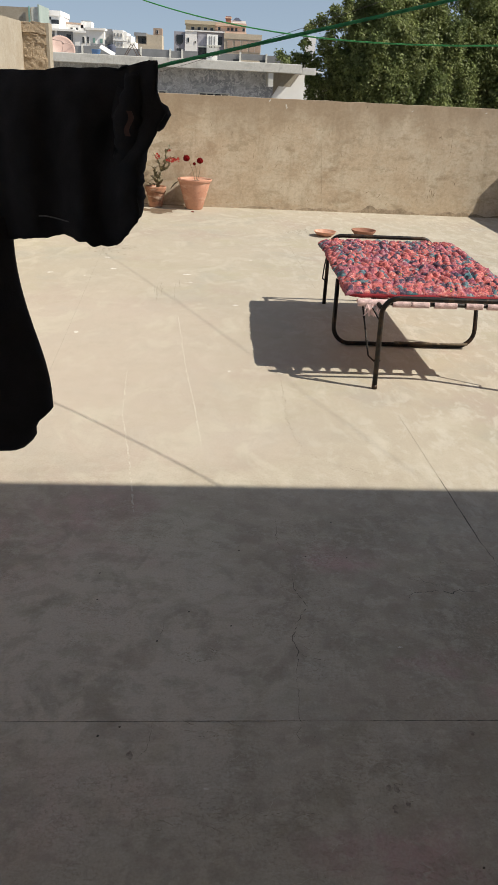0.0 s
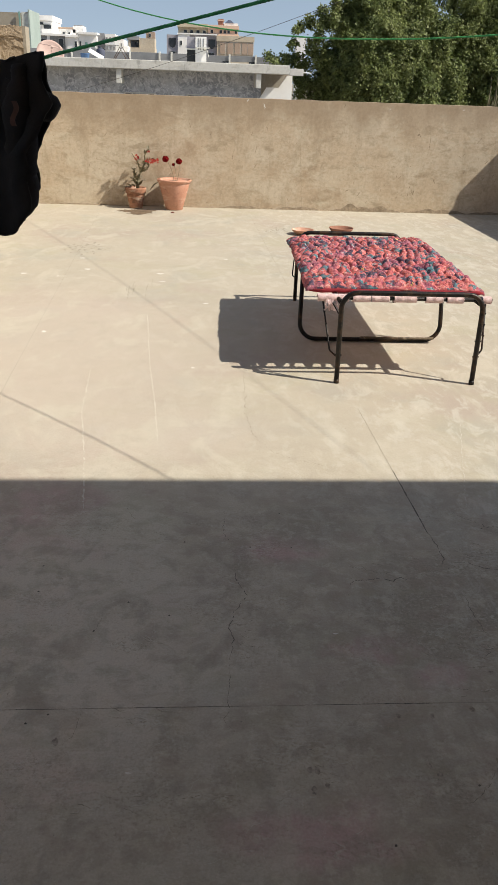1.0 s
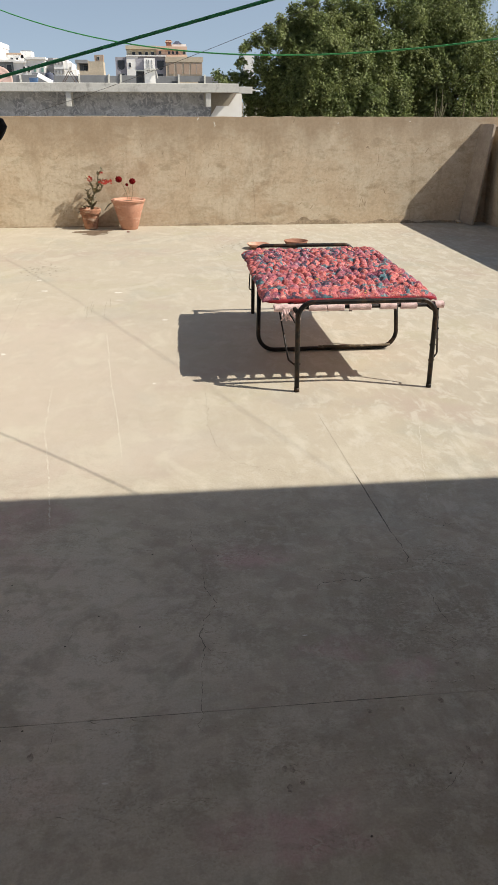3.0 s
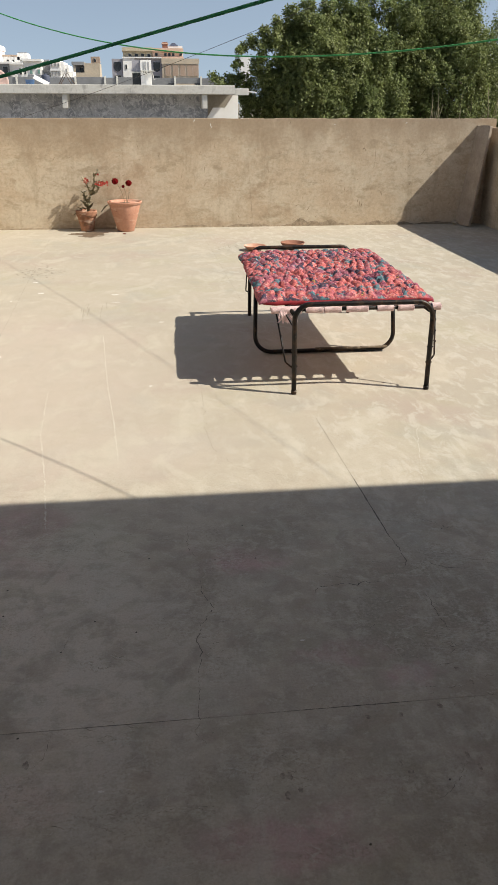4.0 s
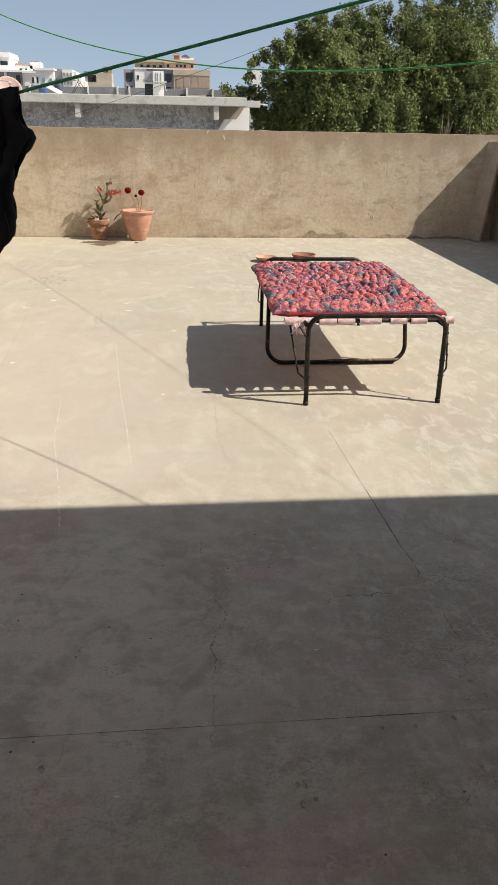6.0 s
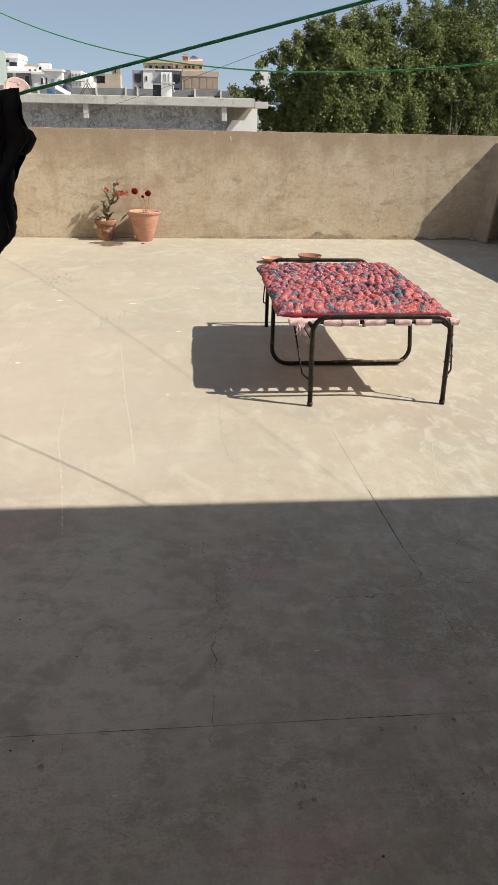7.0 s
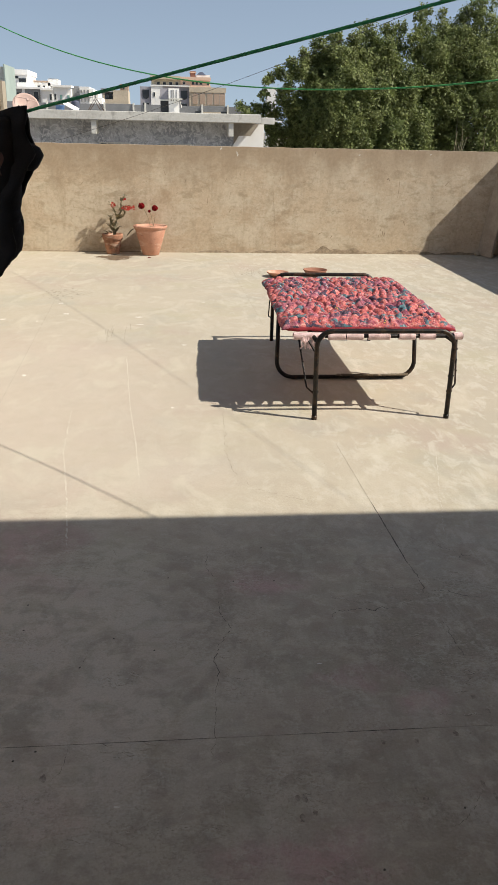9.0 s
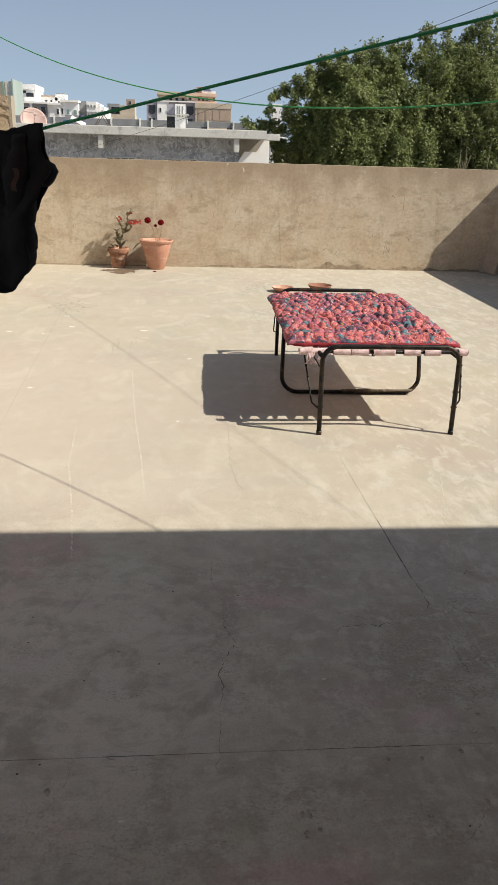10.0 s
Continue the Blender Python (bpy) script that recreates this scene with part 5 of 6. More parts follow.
def overhead_wire():
    a, b = Vector((-1.25, 10.46, 1.272)), Vector((3.97, 2.02, 3.14))
    path = [a.lerp(b, k / 30) - Vector((0, 0, 0.14 * math.sin(math.pi * k / 30))) for k in range(31)] + [Vector((4.0, EDGE - 0.01, 3.15))]
    ob = finish("overhead_wire", tube(path, 0.0017, 6), M_wire, smooth=True)
    return tagged(ob, "thin dark wire from the house wall to the parapet", "wire")


overhead_wire()


def garment():
    """A black shirt thrown over the line: two hanging folds, one sleeve, a label and a zip."""
    g = thing("shirt", "black shirt hung inside out over the clothesline", "shirt", at=(-0.4, 1.7, 1.5))
    nu, nv = 90, 60
    bm = bmesh.new()
    grid = []
    for i in range(nu + 1):
        s = i / nu
        row = []
        for j in range(nv + 1):
            v = -1 + 2 * j / nv
            x = -0.10 - 0.66 * s
            top = near_line((LINE_X - x) / (LINE_X - X0))
            reach = 0.296 + 0.003 * math.sin(s * 17) + 0.01 * noise.noise(Vector((s * 5, 1, 0)))
            reach *= 1 - 0.10 * max(0, 1 - s / 0.09) ** 2.0
            if v > 0:
                reach *= 0.9
            d = reach * (max(0, abs(v) - 0.035) / 0.965) ** 1.1
            edge = 0.005 + 0.016 * max(0, (d - 0.05) / 0.035) ** 1.5 if d < 0.085 else (0.021 - 0.046 * (d - 0.085) / 0.085 if d < 0.17 else -0.025 - 0.002 * (d - 0.17) / 0.12)
            x += edge * max(0, 1 - s / 0.28) + 0.005 * noise.noise(Vector((d * 34, s * 3, 6 if v < 0 else 1)))
            d += (0.006 * noise.noise(Vector((s * 30, 3, 0))) + 0.004 * noise.noise(Vector((s * 75, 6, 0)))) * abs(v) ** 3
            swell = 0.012 + 0.03 * math.sin(min(1, d / 0.32) * math.pi * 0.75)
            fold = 0.012 * math.sin(s * 38 + 3 * d) * min(1, d / 0.1) + 0.02 * noise.noise(Vector((s * 6, d * 9, 2 if v < 0 else 7))) + 0.006 * noise.noise(Vector((s * 26, d * 30, 4)))
            y = top[1] + (-1 if v < 0 else 1) * (0.0075 * min(1, abs(v) * 28) + swell * min(1, abs(v) * 6) + fold)
            z = top[2] + 0.0105 + 0.004 * noise.noise(Vector((s * 14, 0, 0))) + 0.0022 * abs(math.sin(s * 34 + 3 * noise.noise(Vector((s * 9, 2, 0))))) - d
            row.append(bm.verts.new((x, y, z)))
        grid.append(row)
    for i in range(nu):
        for j in range(nv):
            bm.faces.new((grid[i][j], grid[i][j + 1], grid[i + 1][j + 1], grid[i + 1][j]))
    bmesh.ops.recalc_face_normals(bm, faces=bm.faces[:])
    body = part("body", bm, M_cloth_black, g, "", True)
    body.modifiers.new("cloth", "SOLIDIFY").thickness = 0.005
    # cuff knob that sticks out at the folded end
    path = [(-0.17, 1.625, 1.45), (-0.135, 1.625, 1.442), (-0.105, 1.625, 1.432), (-0.084, 1.625, 1.426), (-0.077, 1.625, 1.422)]
    part("cuff", tube(path, [0.03, 0.03, 0.028, 0.023, 0.014], 14), M_cloth_black, g, "", True)
    path = [(-0.139 - 0.008 * k / 30 - 0.016 * (k / 30) ** 6 + 0.003 * math.sin(k * 0.57) + 0.0018 * math.sin(k * 2.3) * min(1, k / 12), 1.612 - 0.01 * math.sin(k * 0.15), 1.498 - 0.266 * k / 30) for k in range(31)]
    part("rolled_hem", tube(path, [0.012 + 0.017 * min(1, k / 9) + 0.0016 * math.sin(k * 1.7) - 0.013 * max(0, (k - 26) / 4) for k in range(31)], 14), M_cloth_black, g, "", True)
    # hanging sleeve
    bm = bmesh.new()
    rings = []
    for k in range(33):
        f = k / 32
        z = 1.24 - 0.49 * f
        half = 0.085 + 0.045 * min(f, 0.74) - 0.012 * math.sin(min(f, 0.74) * 7) - 0.04 * min(1, max(0, (f - 0.82) / 0.07)) - 0.03 * max(0, (f - 0.95) / 0.05)
        cx = -0.462 + 0.016 * f
        ring = []
        for q in range(28):
            a = 2 * math.pi * q / 28
            w = 1 + 0.10 * math.sin(5 * a + 4 * f) * (0.5 + f)
            ring.append(bm.verts.new((cx + half * math.cos(a), 1.69 + 0.045 * w * math.sin(a), z + 0.006 * math.sin(3 * a + 9 * f) - 0.022 * f * math.cos(a) + 0.012 * f)))
        rings.append(ring)
    for a, b in zip(rings, rings[1:]):
        for q in range(28):
            bm.faces.new((a[q], b[q], b[(q + 1) % 28], a[(q + 1) % 28]))
    bm.faces.new(rings[0])
    bm.faces.new(rings[-1][::-1])
    part("sleeve", bm, M_cloth_black, g, "long hanging black sleeve", True)
    bm = bmesh.new()
    prev = None
    for k in range(9):
        f = k / 8
        c = Vector((-0.140 + 0.004 * math.sin(f * 6), 1.553 - 0.006 * f, 1.440 - 0.040 * f))
        ring = [bm.verts.new(c + Vector(o)) for o in ((-0.0045, 0, 0), (0.0045, -0.002, 0), (0.0045, 0.001, 0), (-0.0045, 0.003, 0))]
        if prev:
            for q in range(4):
                bm.faces.new((prev[q], ring[q], ring[(q + 1) % 4], prev[(q + 1) % 4]))
        prev = ring
    part("care_label", bm, M_tag, g, "reddish brown sewn label")
    zip_path = [(-0.335 + 0.011 * k, near_line((LINE_X + 0.335 - 0.011 * k) / (LINE_X - X0))[1] - 0.052, 1.244 + 0.004 * math.sin(k * 0.55)) for k in range(10)]
    part("zip", tube(zip_path, 0.0014, 6), M_zip, g, "dull grey pocket zip")
    for ob in g.children:
        ob.location.x -= 0.005
        if ob != body:
            ob.location.z -= 0.003
    return g


garment()


# ---- neighbouring roof, town ----
def neighbour_house():
    h = thing("neighbour_house", "low concrete house with overhanging flat roof slab", "house", at=(-5, 34, GROUND))
    part("wall", box(-16, 2.30, 28.95, 42, GROUND, 1.62), M_concwall, h, "patchy grey cement wall")
    part("recess_wall", box(2.302, 3.28, 29.9, 42, GROUND, 1.62), M_wall2, h, "shaded wall set back under the slab")
    part("roof_slab", box(-17, 3.12, 28.0, 43, 1.62, 1.89, 0.02), M_conc, h, "weathered pale concrete slab")
    part("roof_ledge", box(3.12, 3.56, 28.0, 28.35, 1.60, 1.80, 0.01), M_conc, h)
    part("pipe", tube([(3.5, 28.3, 1.72), (3.85, 28.3, 1.68)], 0.02, 8), M_conc, h)
    for x in (-15.6, -11.15, -6.7, -2.25, 2.15):
        part("bracket", box(x - 0.08, x + 0.08, 28.06, 28.94, 1.20, 1.618, 0.01), M_conc, h)
    for x in (-1.66, 0.38):
        vent = part("ventilator", box(x - 0.52, x + 0.52, 28.925, 28.948, 0.77, 0.94), M_conc, h, "white-framed slit ventilator")
        for k in range(4):
            part("slit", box(x - 0.46 + 0.24 * k, x - 0.26 + 0.24 * k, 28.915, 28.924, 0.82, 0.90), M_glass_dark, vent)
    # white end wall cut to the sunlit patch left by the slab's slanting shadow
    bm = bmesh.new()
    outline = [(2.26, GROUND), (3.29, GROUND), (3.29, 1.598), (3.12, 1.598), (2.86, 1.225), (2.47, 1.225), (2.26, 0.90)]
    front = [bm.verts.new((x, 28.68, z)) for x, z in outline]
    back = [bm.verts.new((x, 28.86, z)) for x, z in outline]
    bm.faces.new(front)
    bm.faces.new(back[::-1])
    for k in range(7):
        bm.faces.new((front[k], back[k], back[(k + 1) % 7], front[(k + 1) % 7]))
    bmesh.ops.recalc_face_normals(bm, faces=bm.faces[:])
    part("lit_end_wall", bm, M_white, h, "white stepped end wall in the shape of its sunlit patch")
    posts = [-9.2, -7.9, -6.6, -5.3, -4.0, -2.75, -1.45, -0.92, 0.19, 1.66, 2.83, 3.95]
    for k, (x, nxt) in enumerate(zip(posts, posts[1:])):
        foot = 2.12 if nxt in (1.66, 2.83) else 1.892
        part("parapet_panel", box(x + 0.04, nxt - 0.04, 40.0, 40.12, foot if k % 2 else 1.892, 2.35 + 0.02 * (k % 2), 0.01), M_panel, h)
        part("parapet_post", box(x - 0.04, x + 0.038, 39.95, 40.14, 1.892, 2.42), M_conc, h)
    # flat dark strips stand in for the shade in gaps below the panels
    for x in (1.35, 2.53):
        part("panel_gap", box(x, x + 0.28, 39.97, 39.998, 2.02, 2.14), M_glass_dark, h, "dark strip for the shaded gap under the panel")
    return h


neighbour_house()


def roof_room():
    r = thing("stair_room", "small white stair room on the flat roof", "building", at=(0.25, 37, 1.9))
    part("wall", box(0.14, 0.58, 36.2, 38, 1.892, 2.92), M_white, r, "white painted wall")
    # grey colour stands for the shaded side of the white room
    part("side_wall", box(-0.20, 0.138, 36.35, 38, 2.47, 2.91), M_lilac, r, "white wall over the doorway, painted grey for its shade")
    # a near-black block fills the doorway in place of its inner shade
    part("doorway", box(-0.20, 0.136, 36.6, 38, 1.892, 2.468), M_glass_dark, r, "open doorway filled dark for its inner shade")
    part("lintel", box(-0.22, 0.138, 36.30, 36.60, 2.45, 2.50), M_conc, r)
    # grey strips painted for the shade in the upright slots
    for x in (0.24, 0.32, 0.44):
        part("slot", box(x, x + 0.035, 36.185, 36.199, 2.44, 2.86), M_grey, r)
    part("ledge", box(0.15, 0.70, 35.95, 36.199, 2.50, 2.54), M_conc, r, "thin concrete sunshade")
    part("bracket", tube([(0.60, 36.1, 2.50), (0.67, 36.1, 2.18)], 0.018, 6), M_conc, r)
    return r


roof_room()


def dish():
    d = thing("satellite_dish", "faded pink satellite dish on the neighbouring roof", "satellite dish", at=(-5.5, 35, 1.9))
    bm = bmesh.new()
    R = 0.52
    rings = []
    for k in range(9):
        r = R * k / 8 + 0.004
        rings.append([bm.verts.new((r * math.cos(a), r * math.sin(a), 0.45 * r * r)) for a in [2 * math.pi * q / 36 for q in range(36)]])
    for a, b in zip(rings, rings[1:]):
        for q in range(36):
            bm.faces.new((a[q], a[(q + 1) % 36], b[(q + 1) % 36], b[q]))
    bm.faces.new(rings[0][::-1])
    turn = Matrix.Translation((-5.45, 35.0, 2.05)) @ Euler((radians(62), 0, radians(20))).to_matrix().to_4x4()
    bmesh.ops.transform(bm, matrix=turn, verts=bm.verts[:])
    bowl = part("reflector", bm, M_dish, d, "", True)
    bowl.modifiers.new("sheet", "SOLIDIFY").thickness = 0.012
    head = turn @ Vector((0, 0, 0.62))
    for a in (0.3, 2.4, 4.5):
        part("feed_arm", tube([turn @ Vector((R * 0.95 * math.cos(a), R * 0.95 * math.sin(a), 0.16)), head], 0.012, 6), M_dish, d)
    part("feed_horn", tube([head, turn @ Vector((0, 0, 0.5))], 0.05, 10), M_dish, d)
    part("mast", tube([(-5.48, 35.1, 1.9), (-5.48, 35.1, 2.2)], 0.03, 8), M_rust, d)
    return d


dish()
sheet = finish("white_sheet", box(-0.3, 0.3, -0.085, 0.085, -0.015, 0.015), M_sheet)
sheet.matrix_world = pose(-3.62, 34.4, 2.11, 52, 27, 0)
tagged(sheet, "white board lying tilted on the roof", "board")
tank = finish("water_tub", lathe([(0.12, 0), (0.15, 0.02), (0.18, 0.24), (0.19, 0.25), (0.18, 0.26), (0.14, 0.22)], 24), M_blue, smooth=True)
tank.location = (-4.12, 35.0, 1.892)
tagged(tank, "blue plastic tub on the roof", "tub")
cabin = thing("roof_tank", "dark blue-grey water tank on the neighbouring roof", "water tank", at=(-3.48, 36, 1.89))
part("tank_body", lathe([(0.01, 0), (0.15, 0.0), (0.165, 0.03), (0.165, 0.40), (0.14, 0.45), (0.05, 0.47), (0.01, 0.47)], 20, None, (-3.62, 36, 1.893)), M_slate, cabin, "", True)
part("lid", lathe([(0.01, 0.0), (0.055, 0.0), (0.055, 0.03), (0.01, 0.035)], 14, None, (-3.62, 36, 2.36)), M_slate, cabin)
fr = thing("iron_frame", "dark iron trestle standing on the roof", "frame", at=(-2.75, 35, 1.89))
for x, w in ((-2.78, 0.3), (-2.68, 0.34)):
    part("bar", tube([(x - w, 35 + x * 0.02, 1.893), (x, 35.0, 2.40), (x + w, 35 + x * 0.02, 1.893)], 0.02, 6), M_rust, fr)


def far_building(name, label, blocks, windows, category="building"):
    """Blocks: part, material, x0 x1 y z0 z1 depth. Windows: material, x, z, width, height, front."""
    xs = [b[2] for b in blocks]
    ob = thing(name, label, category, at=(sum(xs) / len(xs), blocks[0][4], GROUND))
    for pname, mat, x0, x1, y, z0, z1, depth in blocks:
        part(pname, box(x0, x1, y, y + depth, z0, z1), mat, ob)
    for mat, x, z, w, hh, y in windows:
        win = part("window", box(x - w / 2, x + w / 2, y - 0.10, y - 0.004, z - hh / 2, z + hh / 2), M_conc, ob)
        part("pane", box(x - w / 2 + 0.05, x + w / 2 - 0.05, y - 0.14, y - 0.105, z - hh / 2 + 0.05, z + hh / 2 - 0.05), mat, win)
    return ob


D = M_glass_dark
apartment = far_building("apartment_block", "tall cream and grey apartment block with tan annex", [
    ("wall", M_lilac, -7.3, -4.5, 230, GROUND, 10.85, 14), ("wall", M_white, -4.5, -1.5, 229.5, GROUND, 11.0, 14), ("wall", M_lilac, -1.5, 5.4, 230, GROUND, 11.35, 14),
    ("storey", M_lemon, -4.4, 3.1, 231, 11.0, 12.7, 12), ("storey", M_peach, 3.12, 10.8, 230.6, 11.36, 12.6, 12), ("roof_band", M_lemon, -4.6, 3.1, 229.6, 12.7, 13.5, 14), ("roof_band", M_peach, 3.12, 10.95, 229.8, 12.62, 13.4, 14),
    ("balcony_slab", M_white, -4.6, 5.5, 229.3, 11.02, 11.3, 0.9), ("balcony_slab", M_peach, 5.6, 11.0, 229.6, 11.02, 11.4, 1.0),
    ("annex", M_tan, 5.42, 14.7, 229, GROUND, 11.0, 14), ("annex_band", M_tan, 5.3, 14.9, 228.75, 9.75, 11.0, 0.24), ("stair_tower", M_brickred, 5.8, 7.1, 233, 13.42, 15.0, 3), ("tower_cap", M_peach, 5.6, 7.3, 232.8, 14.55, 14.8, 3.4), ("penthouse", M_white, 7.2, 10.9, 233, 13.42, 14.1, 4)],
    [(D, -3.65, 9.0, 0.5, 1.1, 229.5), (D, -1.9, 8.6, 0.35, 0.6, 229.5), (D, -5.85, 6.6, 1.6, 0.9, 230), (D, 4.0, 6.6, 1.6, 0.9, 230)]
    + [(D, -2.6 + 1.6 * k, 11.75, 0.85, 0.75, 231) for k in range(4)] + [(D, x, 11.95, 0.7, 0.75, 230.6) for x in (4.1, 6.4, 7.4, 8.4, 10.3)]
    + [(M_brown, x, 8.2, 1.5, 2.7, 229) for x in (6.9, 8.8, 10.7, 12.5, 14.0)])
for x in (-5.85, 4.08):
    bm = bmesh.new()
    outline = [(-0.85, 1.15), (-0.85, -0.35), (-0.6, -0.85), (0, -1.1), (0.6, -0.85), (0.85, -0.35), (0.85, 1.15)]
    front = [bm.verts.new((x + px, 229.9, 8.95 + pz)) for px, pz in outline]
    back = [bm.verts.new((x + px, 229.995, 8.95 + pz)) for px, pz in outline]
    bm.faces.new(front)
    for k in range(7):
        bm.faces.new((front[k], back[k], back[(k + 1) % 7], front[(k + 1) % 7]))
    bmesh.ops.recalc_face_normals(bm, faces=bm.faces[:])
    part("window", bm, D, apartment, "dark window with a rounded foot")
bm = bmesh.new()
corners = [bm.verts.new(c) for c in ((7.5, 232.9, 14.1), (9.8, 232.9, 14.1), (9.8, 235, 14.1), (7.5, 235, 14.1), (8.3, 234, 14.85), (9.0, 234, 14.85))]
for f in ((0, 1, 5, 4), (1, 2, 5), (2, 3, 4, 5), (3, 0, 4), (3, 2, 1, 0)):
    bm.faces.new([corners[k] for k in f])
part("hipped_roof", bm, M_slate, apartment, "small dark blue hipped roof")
far_building("unfinished_house", "tan brick house with open rooftop pavilion", [
    ("wall", M_tan, -16.3, -9.0, 200, GROUND, 6.8, 10), ("storey", M_tan, -12.4, -9.0, 200.2, 6.8, 8.7, 8), ("pavilion_roof", M_grey, -15.1, -12.4, 200, 8.3, 9.0, 6),
    ("column", M_tan, -14.8, -14.3, 200.2, 6.8, 8.3, 0.5), ("back_wall", M_grey, -14.9, -12.5, 204, 6.8, 8.3, 0.4), ("tower", M_brown, -10.9, -8.95, 200.5, 8.7, 10.05, 3)],
    [(D, -13.2, 7.5, 0.9, 1.0, 203.9), (D, -10.0, 9.3, 0.5, 0.8, 200.5)])
far_building("white_house", "tall white house with balcony, far across the town", [
    ("wall", M_white, -26.4, -23.5, 152, GROUND, 9.0, 9), ("parapet", M_white, -26.5, -23.4, 151.6, 9.0, 9.75, 10), ("balcony", M_white, -25.2, -23.6, 150.9, 7.1, 7.75, 1.0), ("recess", D, -25.0, -23.8, 151.9, 7.75, 8.4, 0.08), ("ledge", M_grey, -26.5, -23.4, 151.7, 6.9, 7.05, 0.28)],
    [(D, -25.3, 8.55, 0.6, 0.45, 152), (D, -25.9, 7.9, 0.5, 0.8, 152)])
far_building("long_house", "long white house with a red-brown roof line", [
    ("wall", M_white, -24.4, -20.6, 158, GROUND, 8.1, 9), ("roof_band", M_brown, -24.3, -21.0, 157.8, 8.12, 8.4, 9), ("tank_room", M_white, -21.05, -19.25, 158, 7.6, 8.65, 4), ("tank_lid", M_grey, -20.9, -19.4, 158.2, 8.66, 8.8, 3), ("wing", M_white, -20.6, -18.6, 158.5, GROUND, 7.7, 8)],
    [(D, -22.6, 7.45, 0.5, 0.4, 158), (D, -21.7, 7.45, 0.4, 0.4, 158), (D, -19.9, 7.1, 0.35, 0.4, 158.5)])
far_building("grey_house", "low grey house with dark windows and white eaves", [
    ("wall", M_grey, -25.2, -20.75, 148, GROUND, 6.65, 9), ("roof_band", M_white, -25.5, -20.5, 147.6, 6.65, 6.98, 10), ("pillar", M_white, -21.0, -20.6, 147.8, GROUND, 6.65, 0.4), ("pillar", M_white, -23.9, -23.5, 147.8, GROUND, 6.65, 0.2)],
    [(D, -24.55, 5.45, 1.0, 1.4, 148), (D, -22.95, 5.8, 0.6, 0.6, 148), (D, -21.7, 5.55, 0.85, 1.45, 148)])
far_building("white_villa", "bright white villa with stepped flat roofs", [
    ("wall", M_white, -20.6, -18.8, 147, GROUND, 6.65, 9), ("roof_band", M_white, -20.8, -18.75, 146.6, 6.5, 6.8, 9), ("wall", M_white, -18.78, -15.9, 147.2, GROUND, 7.0, 9), ("roof_band", M_white, -18.8, -15.75, 146.7, 7.0, 7.32, 9),
    ("wing", M_grey, -15.88, -14.55, 149, GROUND, 7.05, 6), ("wing", M_white, -14.5, -12.9, 147, GROUND, 7.2, 8), ("wing", M_white, -12.88, -12.3, 147.2, GROUND, 6.95, 8), ("wing", M_white, -12.28, -11.6, 147.5, GROUND, 6.5, 8), ("wing", M_white, -11.58, -11.0, 148, GROUND, 5.6, 6),
    ("ledge", M_grey, -18.0, -15.85, 146.6, 4.75, 5.0, 0.5), ("awning", M_grey, -18.4, -14.6, 146, 4.1, 4.7, 1), ("ledge", M_grey, -14.5, -12.3, 146.8, 5.55, 5.65, 0.2), ("parapet", M_grey, -15.6, -14.8, 149.2, 7.06, 7.35, 0.3)],
    [(D, -19.2, 5.5, 0.42, 0.95, 147), (D, -18.5, 5.55, 0.35, 0.95, 147.2), (M_teal, -17.55, 5.5, 0.45, 0.75, 147.2), (M_teal, -16.35, 5.5, 0.45, 0.7, 147.2), (D, -15.2, 4.7, 0.9, 0.9, 149)]
    + [(M_grey, -14.2 + 0.55 * k, z, 0.28, 0.5, 147) for k in range(3) for z in (6.5, 5.15)] + [(M_grey, -11.95, 5.7, 0.25, 0.5, 147.5)])
far_building("grey_tower_house", "grey plastered house with a teal strip", [
    ("wall", M_wall2, -16.0, -11.15, 60, GROUND, 4.85, 3.6), ("corner_strip", M_conc, -11.14, -10.72, 60, GROUND, 4.9, 3.6), ("teal_screen", M_teal_pale, -10.71, -10.62, 59.9, GROUND, 5.05, 3.8),
    ("downpipe", M_teal, -11.3, -11.2, 59.8, GROUND, 4.9, 0.1)], [(D, -10.95, 3.0, 0.3, 0.5, 60)])
far_building("white_water_tower", "white tower block half hidden by the tree", [("wall", M_white, 6.85, 7.5, 60, GROUND, 4.1, 0.8)], [])


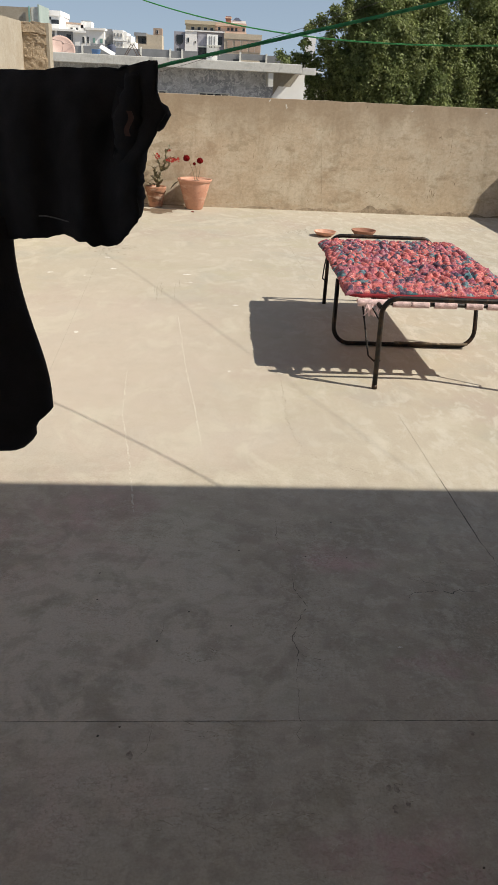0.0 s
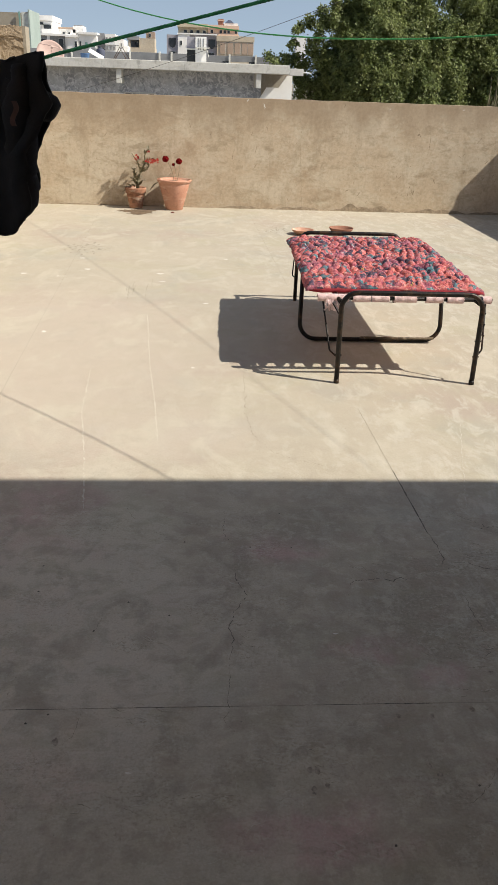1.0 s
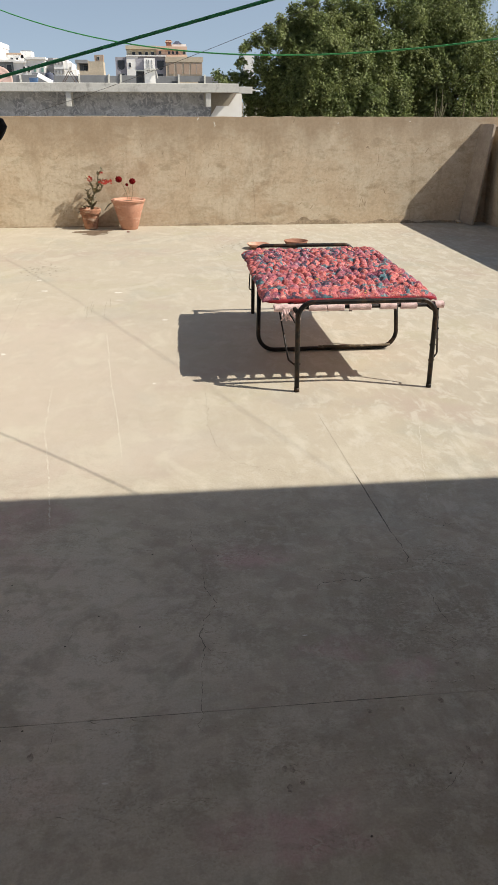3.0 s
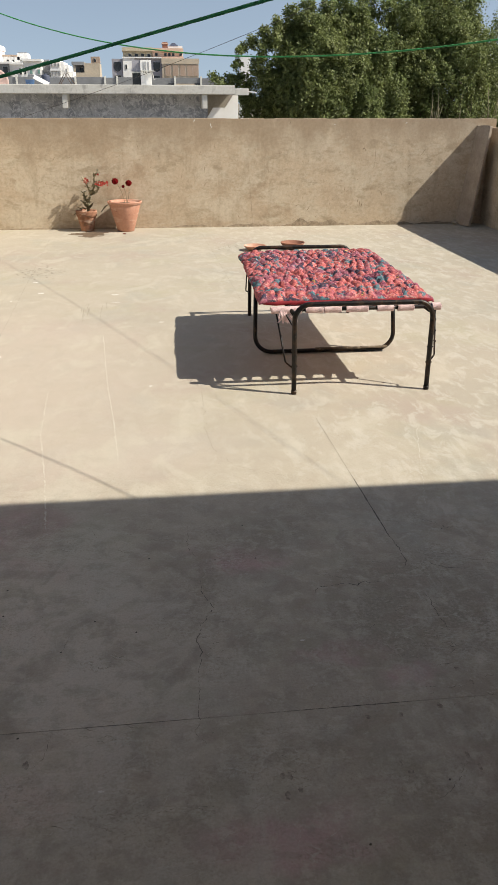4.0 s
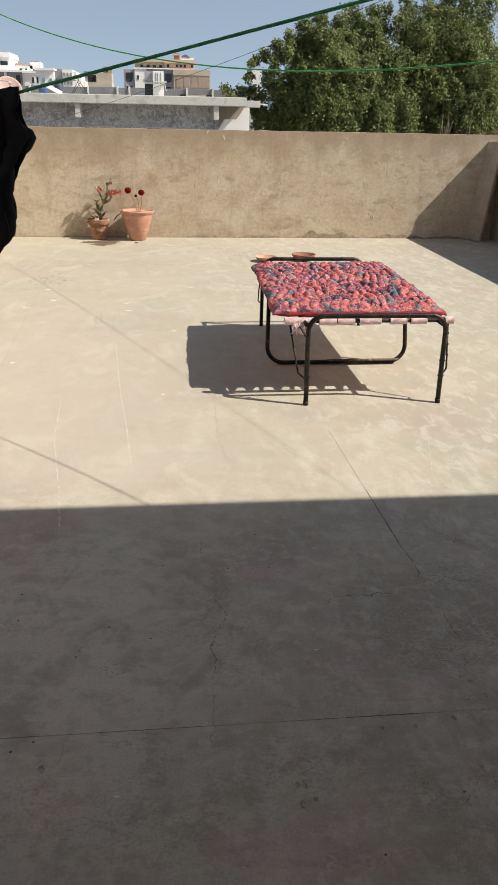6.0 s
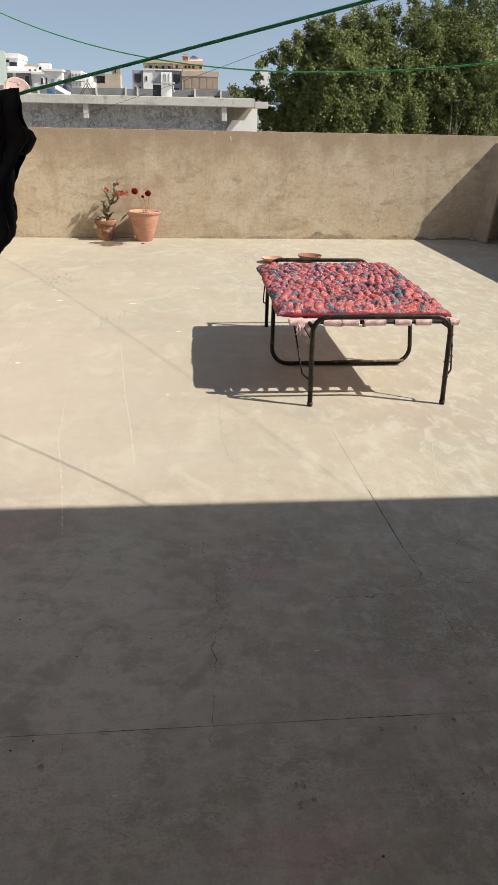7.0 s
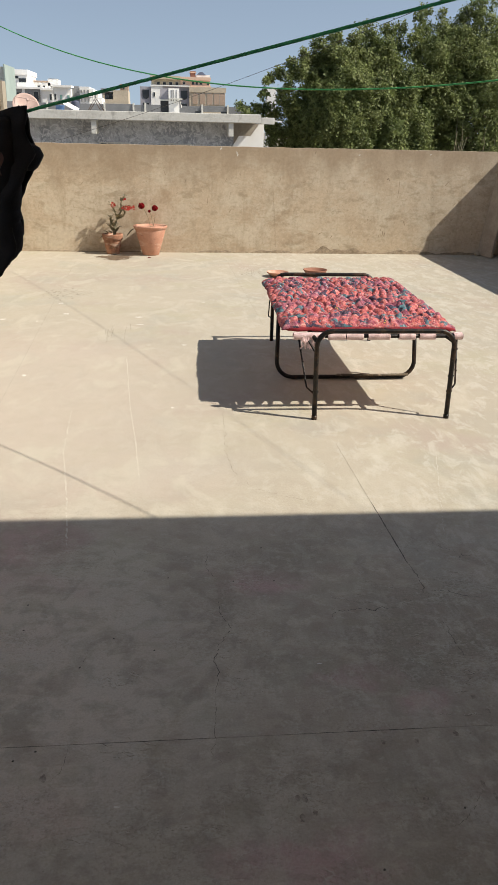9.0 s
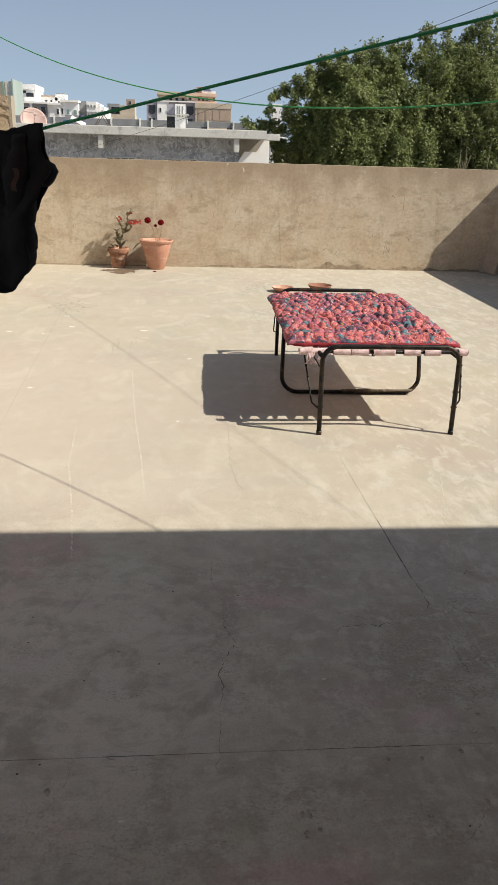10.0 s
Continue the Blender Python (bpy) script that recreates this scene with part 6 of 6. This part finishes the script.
# ---- trees ----
def tree(x, y, rx, ry, top, seed, leaves=24000, lobes=60, low=-1.5, heads=(), twigs=0):
    """Trunk, forked limbs, and a crown of many leaves gathered in uneven clumps."""
    rs = np.random.RandomState(seed)
    rnd = random.Random(seed)
    t = thing("tree", "large dusty green leafy tree behind the houses", "tree", "town trees", at=(x, y, GROUND))
    mid = (top + low) / 2
    rz = (top - low) / 2
    trunk = [(x + 0.3 * math.sin(k), y, GROUND + (mid - GROUND) * k / 6) for k in range(7)]
    part("trunk", tube(trunk, [0.42 - 0.04 * k for k in range(7)], 12), M_bark, t, "", True)
    cents, radii = [], []
    for k in range(lobes):
        a, b = rnd.uniform(0, 2 * math.pi), math.acos(rnd.uniform(-0.75, 1))
        s = rnd.uniform(0.66, 1.0)
        c = Vector((x + rx * s * math.sin(b) * math.cos(a), y + ry * s * math.sin(b) * math.sin(a), mid + rz * s * math.cos(b)))
        cents.append(c)
        radii.append(rnd.uniform(0.32, 0.85) * min(1.1, rx / 2.6))
    for hx, hz, hr in heads:
        cents.append(Vector((hx, y + rnd.uniform(-0.8, 0.3), hz)))
        radii.append(hr * 0.92)
    for k in range(0, lobes, 5):
        base = Vector(trunk[4 + k % 3])
        path = [base.lerp(cents[k], f) + Vector((0, 0, 0.5 * math.sin(f * math.pi))) for f in (0, 0.3, 0.6, 0.85, 1.0)]
        part("limb", tube(path, [0.16, 0.11, 0.07, 0.045, 0.02], 7), M_bark, t, "", True)
    # every lobe carries small sprays of leaves; the rest fills the crown between them
    C0, R0 = np.array([tuple(c) for c in cents]), np.array(radii)
    sprays = 26
    way = rs.normal(size=(len(R0), sprays, 3))
    way /= np.linalg.norm(way, axis=2)[:, :, None]
    SC = (C0[:, None] + way * (R0[:, None] * rs.uniform(0.55, 1.0, (len(R0), sprays)))[:, :, None]).reshape(-1, 3)
    SR = (R0[:, None] * rs.uniform(0.16, 0.40, (len(R0), sprays))).reshape(-1)
    SW = way.reshape(-1, 3)
    weight = SR ** 2 * np.repeat(np.array([1.0] * lobes + [2.2] * len(heads)), sprays)
    pick = rs.choice(len(SR), leaves, p=weight / weight.sum())
    d = rs.normal(size=(leaves, 3)) * np.array([0.55, 0.55, 0.65])
    P = SC[pick] + d * SR[pick][:, None]
    nrm = SW[pick] * 0.4 + np.array([0.35, -0.2, 0.5]) + rs.normal(size=(leaves, 3)) * 0.6
    L = rs.uniform(0.062, 0.135, leaves)[:, None]
    fill = leaves * 4 // 10
    q = rs.normal(size=(fill, 3))
    q /= np.linalg.norm(q, axis=1)[:, None]
    swell = 0.90 + 0.10 * np.sin(q[:, 0] * 11 + seed) * np.sin(q[:, 2] * 9 + 2 * seed) + 0.06 * np.sin(q[:, 0] * 23 + q[:, 2] * 19)
    P[:fill] = np.array([x, y, mid]) + q * (swell * rs.uniform(0.25, 1.0, fill) ** 0.25)[:, None] * np.array([rx, ry, rz])
    nrm[:fill] = q * 0.5 + np.array([0, 0, 0.4]) + rs.normal(size=(fill, 3)) * 0.6
    L[:fill // 3] *= 1.5
    nrm /= np.linalg.norm(nrm, axis=1)[:, None]
    u = np.cross(nrm, rs.normal(size=(leaves, 3)))
    u /= np.linalg.norm(u, axis=1)[:, None]
    w = np.cross(nrm, u)
    verts = np.stack([P, P + u * L * 0.5 + w * L * 0.28, P + u * L, P + u * L * 0.5 - w * L * 0.28], 1).reshape(-1, 3)
    faces = np.arange(leaves * 4).reshape(-1, 4)
    me = bpy.data.meshes.new("crown")
    me.from_pydata(verts.tolist(), [], faces.tolist())
    me.materials.append(M_leaf)
    crown = new("crown", me)
    crown.parent = t
    crown.matrix_parent_inverse = t.matrix_world.inverted()
    for k in range(twigs):
        a = Vector((x + rnd.uniform(-0.35, 0.75) * rx, y - ry * rnd.uniform(0.8, 1.0), rnd.uniform(-0.9, 0.1)))
        b = a + Vector((rnd.uniform(-0.6, 0.6), rnd.uniform(-0.2, 0.1), rnd.uniform(1.2, 2.4)))
        part("limb", tube([a, a.lerp(b, 0.5) + Vector((rnd.uniform(-0.1, 0.1), 0, 0)), b], [0.028, 0.018, 0.008], 6), M_twig, t, "pale bare branch", True)
    return t


tree(6.7, 34.4, 1.95, 2.0, 4.5, 1, 150000, 75, -2.5, [(2.95, 2.25, 0.24), (3.25, 1.9, 0.32), (3.86, 3.15, 0.18), (3.84, 2.7, 0.22), (3.80, 2.2, 0.3), (3.5, 2.2, 0.24), (3.7, 1.7, 0.32), (4.2, 2.1, 0.34), (4.2, 1.5, 0.42), (4.12, 3.32, 0.2), (4.45, 3.45, 0.26), (4.85, 3.8, 0.26), (4.85, 2.6, 0.5), (4.7, 1.6, 0.6), (4.4, 0.9, 0.5), (5.4, 4.1, 0.32), (5.95, 4.5, 0.32), (6.6, 4.75, 0.32), (7.3, 4.75, 0.3), (6.2, 4.1, 0.5), (5.3, 3.3, 0.6), (5.9, 2.2, 0.6), (6.8, 3.2, 0.6), (5.1, 3.6, 0.36), (5.7, 3.85, 0.4), (4.7, 3.15, 0.36), (6.6, 4.2, 0.45), (7.2, 4.0, 0.6)])
tree(8.5, 35.4, 2.3, 2.3, 4.95, 2, 205000, 95, -2.5, [(8.1, 4.9, 0.32), (8.85, 5.25, 0.34), (9.45, 5.4, 0.32), (8.6, 4.6, 0.5), (9.2, 4.7, 0.5), (9.9, 4.6, 0.55), (10.15, 5.75, 0.26), (10.35, 5.2, 0.36), (10.5, 4.4, 0.6), (10.4, 3.4, 0.7), (10.3, 2.4, 0.7), (10.8, 4.5, 0.6), (11.2, 3.7, 0.65), (10.9, 2.9, 0.6), (11.3, 2.0, 0.7), (10.8, 1.4, 0.6), (11.9, 2.9, 0.6), (12.0, 1.6, 0.65), (9.3, 3.6, 0.6), (9.6, 2.4, 0.6), (10.55, 1.1, 0.5), (10.75, 2.1, 0.5), (10.7, 3.3, 0.5), (11.3, 1.3, 0.5), (11.6, 2.4, 0.55), (11.5, 3.4, 0.5)])
tree(12.75, 36.8, 2.7, 2.6, 5.6, 3, 190000, 110, -2.5, [(10.75, 6.15, 0.32), (10.8, 5.4, 0.45), (11.35, 6.0, 0.26), (12.5, 6.05, 0.36), (12.85, 6.3, 0.38), (13.4, 6.5, 0.45), (14.1, 5.7, 0.57), (13.7, 3.3, 0.83), (11.0, 3.5, 0.83), (11.4, 4.6, 0.7), (10.6, 2.6, 0.83), (11.6, 5.3, 0.44), (12.2, 4.2, 0.7), (11.4, 5.5, 0.4), (11.9, 5.45, 0.42), (12.35, 5.55, 0.42), (12.75, 5.75, 0.45), (13.2, 5.9, 0.5), (12.6, 5.1, 0.6), (11.7, 4.9, 0.5)], 26)
tree(18.4, 38.5, 3.1, 2.7, 6.4, 4, 90000, 70, -2.5)
